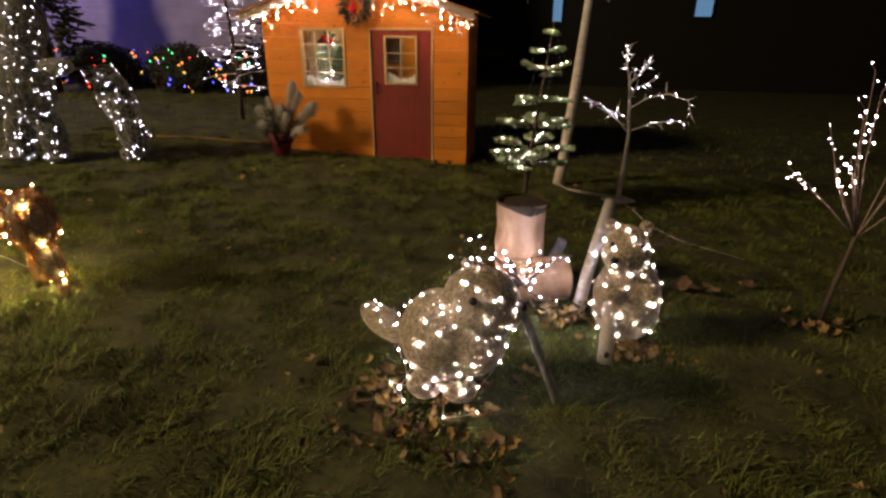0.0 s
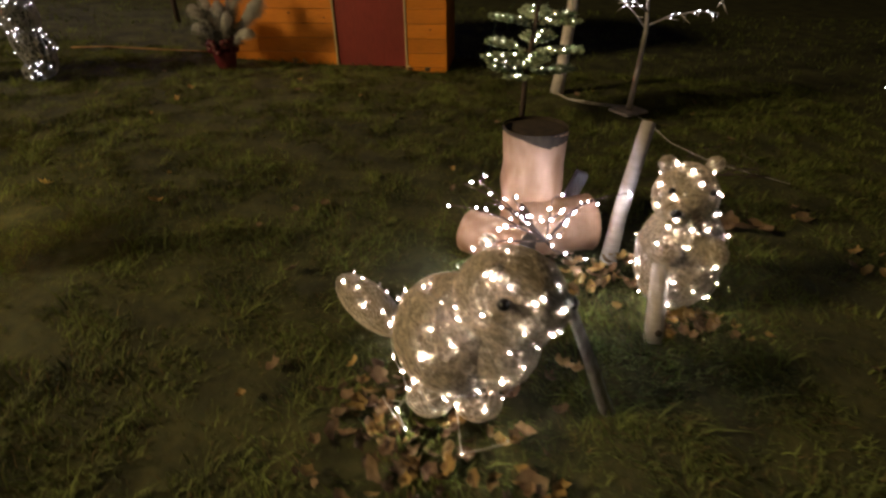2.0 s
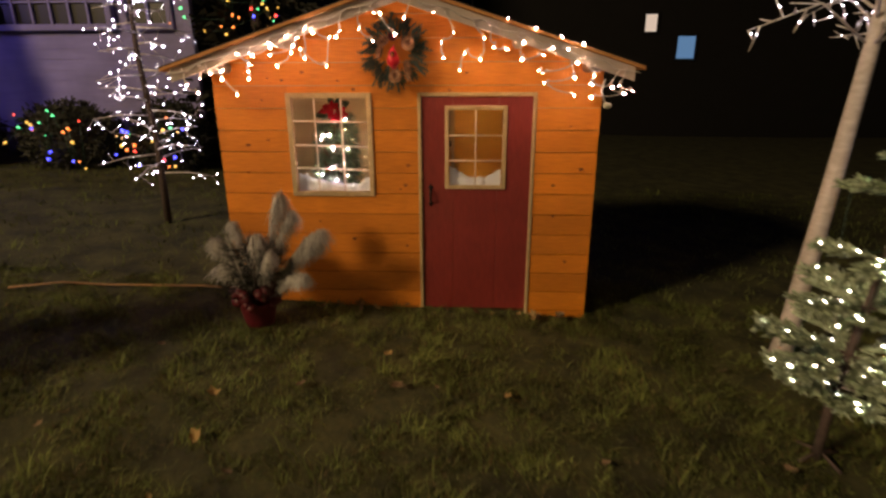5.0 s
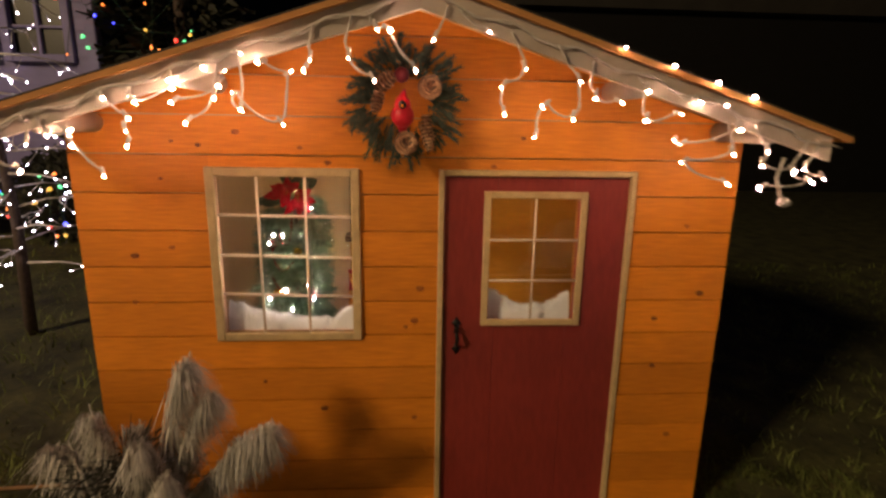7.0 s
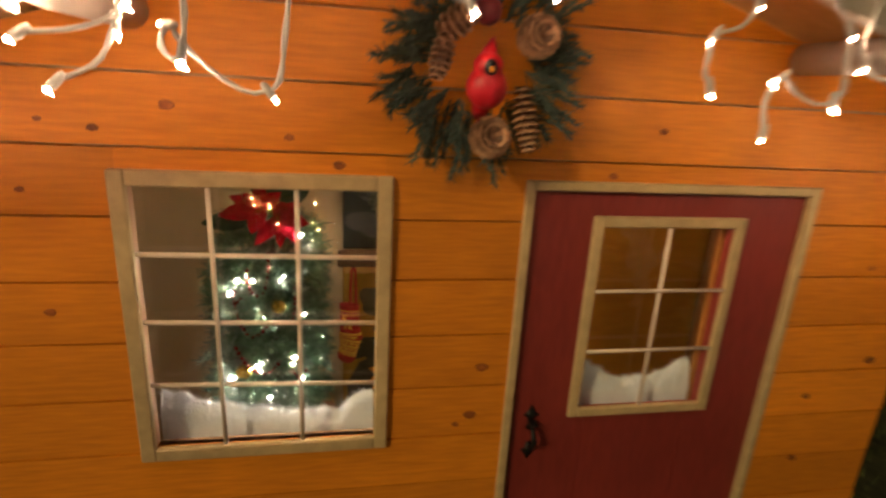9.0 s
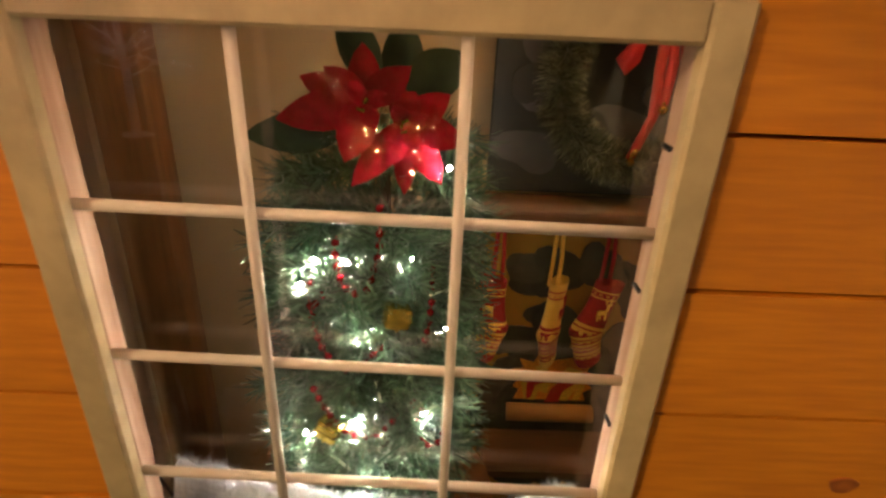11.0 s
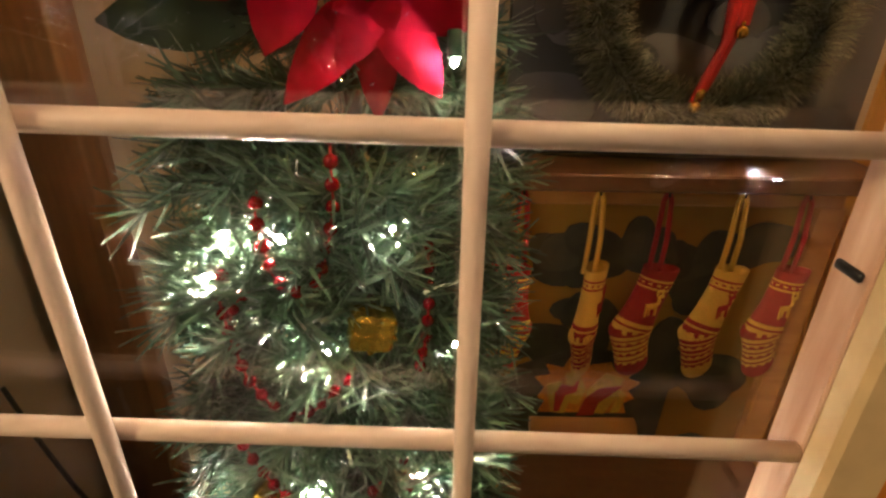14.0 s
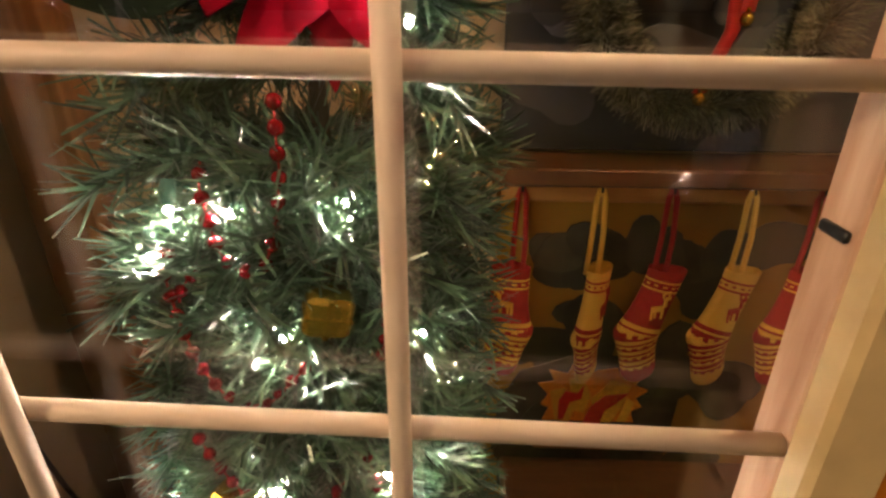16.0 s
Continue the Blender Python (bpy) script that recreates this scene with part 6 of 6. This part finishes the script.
part("foundation", g, FOUNDATION, nb, smooth=False)
g = Geo()
g.box((-3.66, 5.0, 2.7), (0.12, 0.12, 3.9), 0.01)
part("corner_board", g, SIDING, nb, smooth=False)
for x0, x1, n in ((-6.6, -4.75, 6), (-4.62, -3.86, 2)):
    g = Geo()
    for a, b, c, d in ((x0, x0 + 0.09, 2.24, 3.7), (x1 - 0.09, x1, 2.24, 3.7), (x0 + 0.09, x1 - 0.09, 2.24, 2.33), (x0 + 0.09, x1 - 0.09, 3.61, 3.7)):
        g.box(((a + b) / 2, 4.98, (c + d) / 2), (b - a, 0.12, d - c), 0.008)
    w = part("window", g, SIDING, nb, "white-framed multi-pane window", smooth=False)
    for k in range(1, n):
        g = Geo()
        x = x0 + 0.09 + (x1 - x0 - 0.18) * k / n
        g.box((x, 4.985, 2.97), (0.035, 0.05, 1.28), 0.004)
        part("mullion", g, SIDING, w, smooth=False)
    for z in (2.63, 2.95, 3.27):
        g = Geo()
        g.box(((x0 + x1) / 2, 4.988, z), (x1 - x0 - 0.18, 0.04, 0.03), 0.004)
        part("mullion", g, SIDING, w, smooth=False)
    g = Geo()
    g.box(((x0 + x1) / 2, 5.012, 2.97), (x1 - x0 - 0.18, 0.01, 1.28))
    part("pane", g, BLACK, w, "dark window glass", smooth=False)
g = Geo()
g.prism([(-16.4, 4.78), (-3.3, 4.78), (-3.3, 4.95), (-16.4, 4.95)], 4.5, 9.5)
part("roof", g, DARK_ROOF, nb, smooth=False)


def leafy(name, c, rad, n, label, category, mats=HEDGE, size=0.055, trunk=None, group=""):
    t = thing(name, (c[0], c[1], ground_z(c[0], c[1])), label, category, group)
    g = Geo()
    g.ball(c, [k * 0.86 for k in rad], 18, 12, rough=0.25)
    for k in range(n):
        d = Vector((rng.gauss(0, 1), rng.gauss(0, 1), rng.gauss(0, 1))).normalized()
        j = rng.uniform(0.85, 1.06) * (1 + 0.12 * noise.noise(d * 2.5 + Vector(c)))
        p = Vector(c) + Vector((d.x * rad[0], d.y * rad[1], d.z * rad[2])) * j
        nd = (d + Vector((rng.uniform(-1, 1), rng.uniform(-1, 1), rng.uniform(-1, 1)))).normalized()
        g.needle(p, nd, size * rng.uniform(0.7, 1.3), size * 0.3)
    part("crown", g, mats, t, smooth=False)
    g = Geo()
    zb = ground_z(c[0], c[1]) - 0.05
    g.tube([(c[0], c[1], zb), (c[0], c[1], c[2])], 0.06, 8)
    part("trunk", g, DARK_TWIG, t)
    return t


for x, r in ((-6.95, 0.68), (-5.15, 0.66), (-9.2, 0.75), (-3.7, 0.5)):
    leafy("hedge_shrub", (x, 4.2, 0.80), (r, 0.55, 0.47), 2600, "dark clipped round shrub in front of the house", "shrub", group="clipped shrubs")


def multi_lights(name, spots, label):
    t = thing(name, spots[0], label, "string lights")
    g = Geo()
    for a, b in zip(spots, spots[1:]):
        if (Vector(a) - Vector(b)).length < 0.9:
            g.tube([a, (Vector(a) + Vector(b)) / 2 + Vector((0, 0, -0.03)), b], 0.004, 4)
    part("wire", g, WIRE_GREEN, t)
    for i, p in enumerate(spots):
        hang_bulbs(t, BULB_MULTI[rng.randrange(5)], [p], spread=1.5)


for x, r in ((-6.95, 0.68), (-5.15, 0.66), (-3.7, 0.5)):
    sp = [(x + r * rng.uniform(-1.0, 1.0), 3.63 + rng.uniform(-0.05, 0.05), rng.uniform(0.42, 1.2)) for k in range(24)]
    multi_lights("shrub_lights", sorted(sp), "multicoloured lights strung over the clipped shrub")


def conifer(c, h, r, n, label):
    x0, y0 = c
    zb = ground_z(x0, y0)
    t = thing("evergreen_tree", (x0, y0, zb), label, "tree")
    g = Geo()
    g.tube([(x0, y0, zb - 0.05), (x0, y0, zb + h)], [0.12, 0.02], 8)
    part("trunk", g, DARK_TWIG, t)
    g = Geo()
    for k in range(n):
        f = rng.random() ** 0.75
        a = rng.uniform(0, 6.28)
        rr = r * (1.03 - f) * rng.uniform(0.35, 1.0) * (1 + 0.2 * math.sin(a * 3 + f * 19))
        p = Vector((x0 + rr * math.cos(a), y0 + rr * math.sin(a), zb + 0.25 + f * (h - 0.2)))
        d = Vector((math.cos(a), math.sin(a), rng.uniform(-0.7, 0.4))).normalized()
        g.needle(p, d, rng.uniform(0.12, 0.25), 0.035)
    part("crown", g, HEDGE, t, smooth=False)


conifer((-2.9, 5.6), 5.2, 1.35, 5200, "dark evergreen tree strung with coloured lights")
multi_lights("tree_string_lights", [(-2.9 + rng.uniform(-1.0, 0.75), 4.55 + rng.uniform(-0.1, 0.2), rng.uniform(2.15, 4.0)) for k in range(75)], "multicoloured lights on the dark evergreen")
conifer((-7.2, 3.2), 4.2, 0.75, 2600, "dark narrow evergreen strung with coloured lights")
multi_lights("tree_string_lights", [(-7.2 + rng.uniform(-0.5, 0.55), 2.55 + rng.uniform(-0.1, 0.2), rng.uniform(0.9, 2.6)) for k in range(26)], "multicoloured lights on the narrow evergreen")
far = thing("far_house", (9, 13, 0), "dark distant house with small lit windows", "house")
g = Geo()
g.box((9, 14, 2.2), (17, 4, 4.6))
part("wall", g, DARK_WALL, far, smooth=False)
g = Geo()
g.prism([(0.2, 4.4), (17.8, 4.4), (14, 6.6), (4, 6.6)], 11.6, 16.4)
part("roof", g, DARK_ROOF, far, smooth=False)
for x, z, w, h, mt in ((5.12, 2.92, 0.30, 0.42, GLOW_WARM), (6.08, 2.32, 0.46, 0.55, GLOW_BLUE), (2.0, 2.3, 0.26, 0.75, GLOW_BLUE)):
    g = Geo()
    for a, b, c, d in ((x - w / 2 - 0.06, x - w / 2, z - h / 2 - 0.06, z + h / 2 + 0.06), (x + w / 2, x + w / 2 + 0.06, z - h / 2 - 0.06, z + h / 2 + 0.06), (x - w / 2, x + w / 2, z - h / 2 - 0.06, z - h / 2), (x - w / 2, x + w / 2, z + h / 2, z + h / 2 + 0.06)):
        g.box(((a + b) / 2, 11.98, (c + d) / 2), (b - a, 0.06, d - c), 0.005)
    wn = part("window", g, DARK_WALL, far, smooth=False)
    g = Geo()
    g.box((x, 11.99, z), (w, 0.015, h))
    part("pane", g, mt, wn, "softly lit window glass", smooth=False)
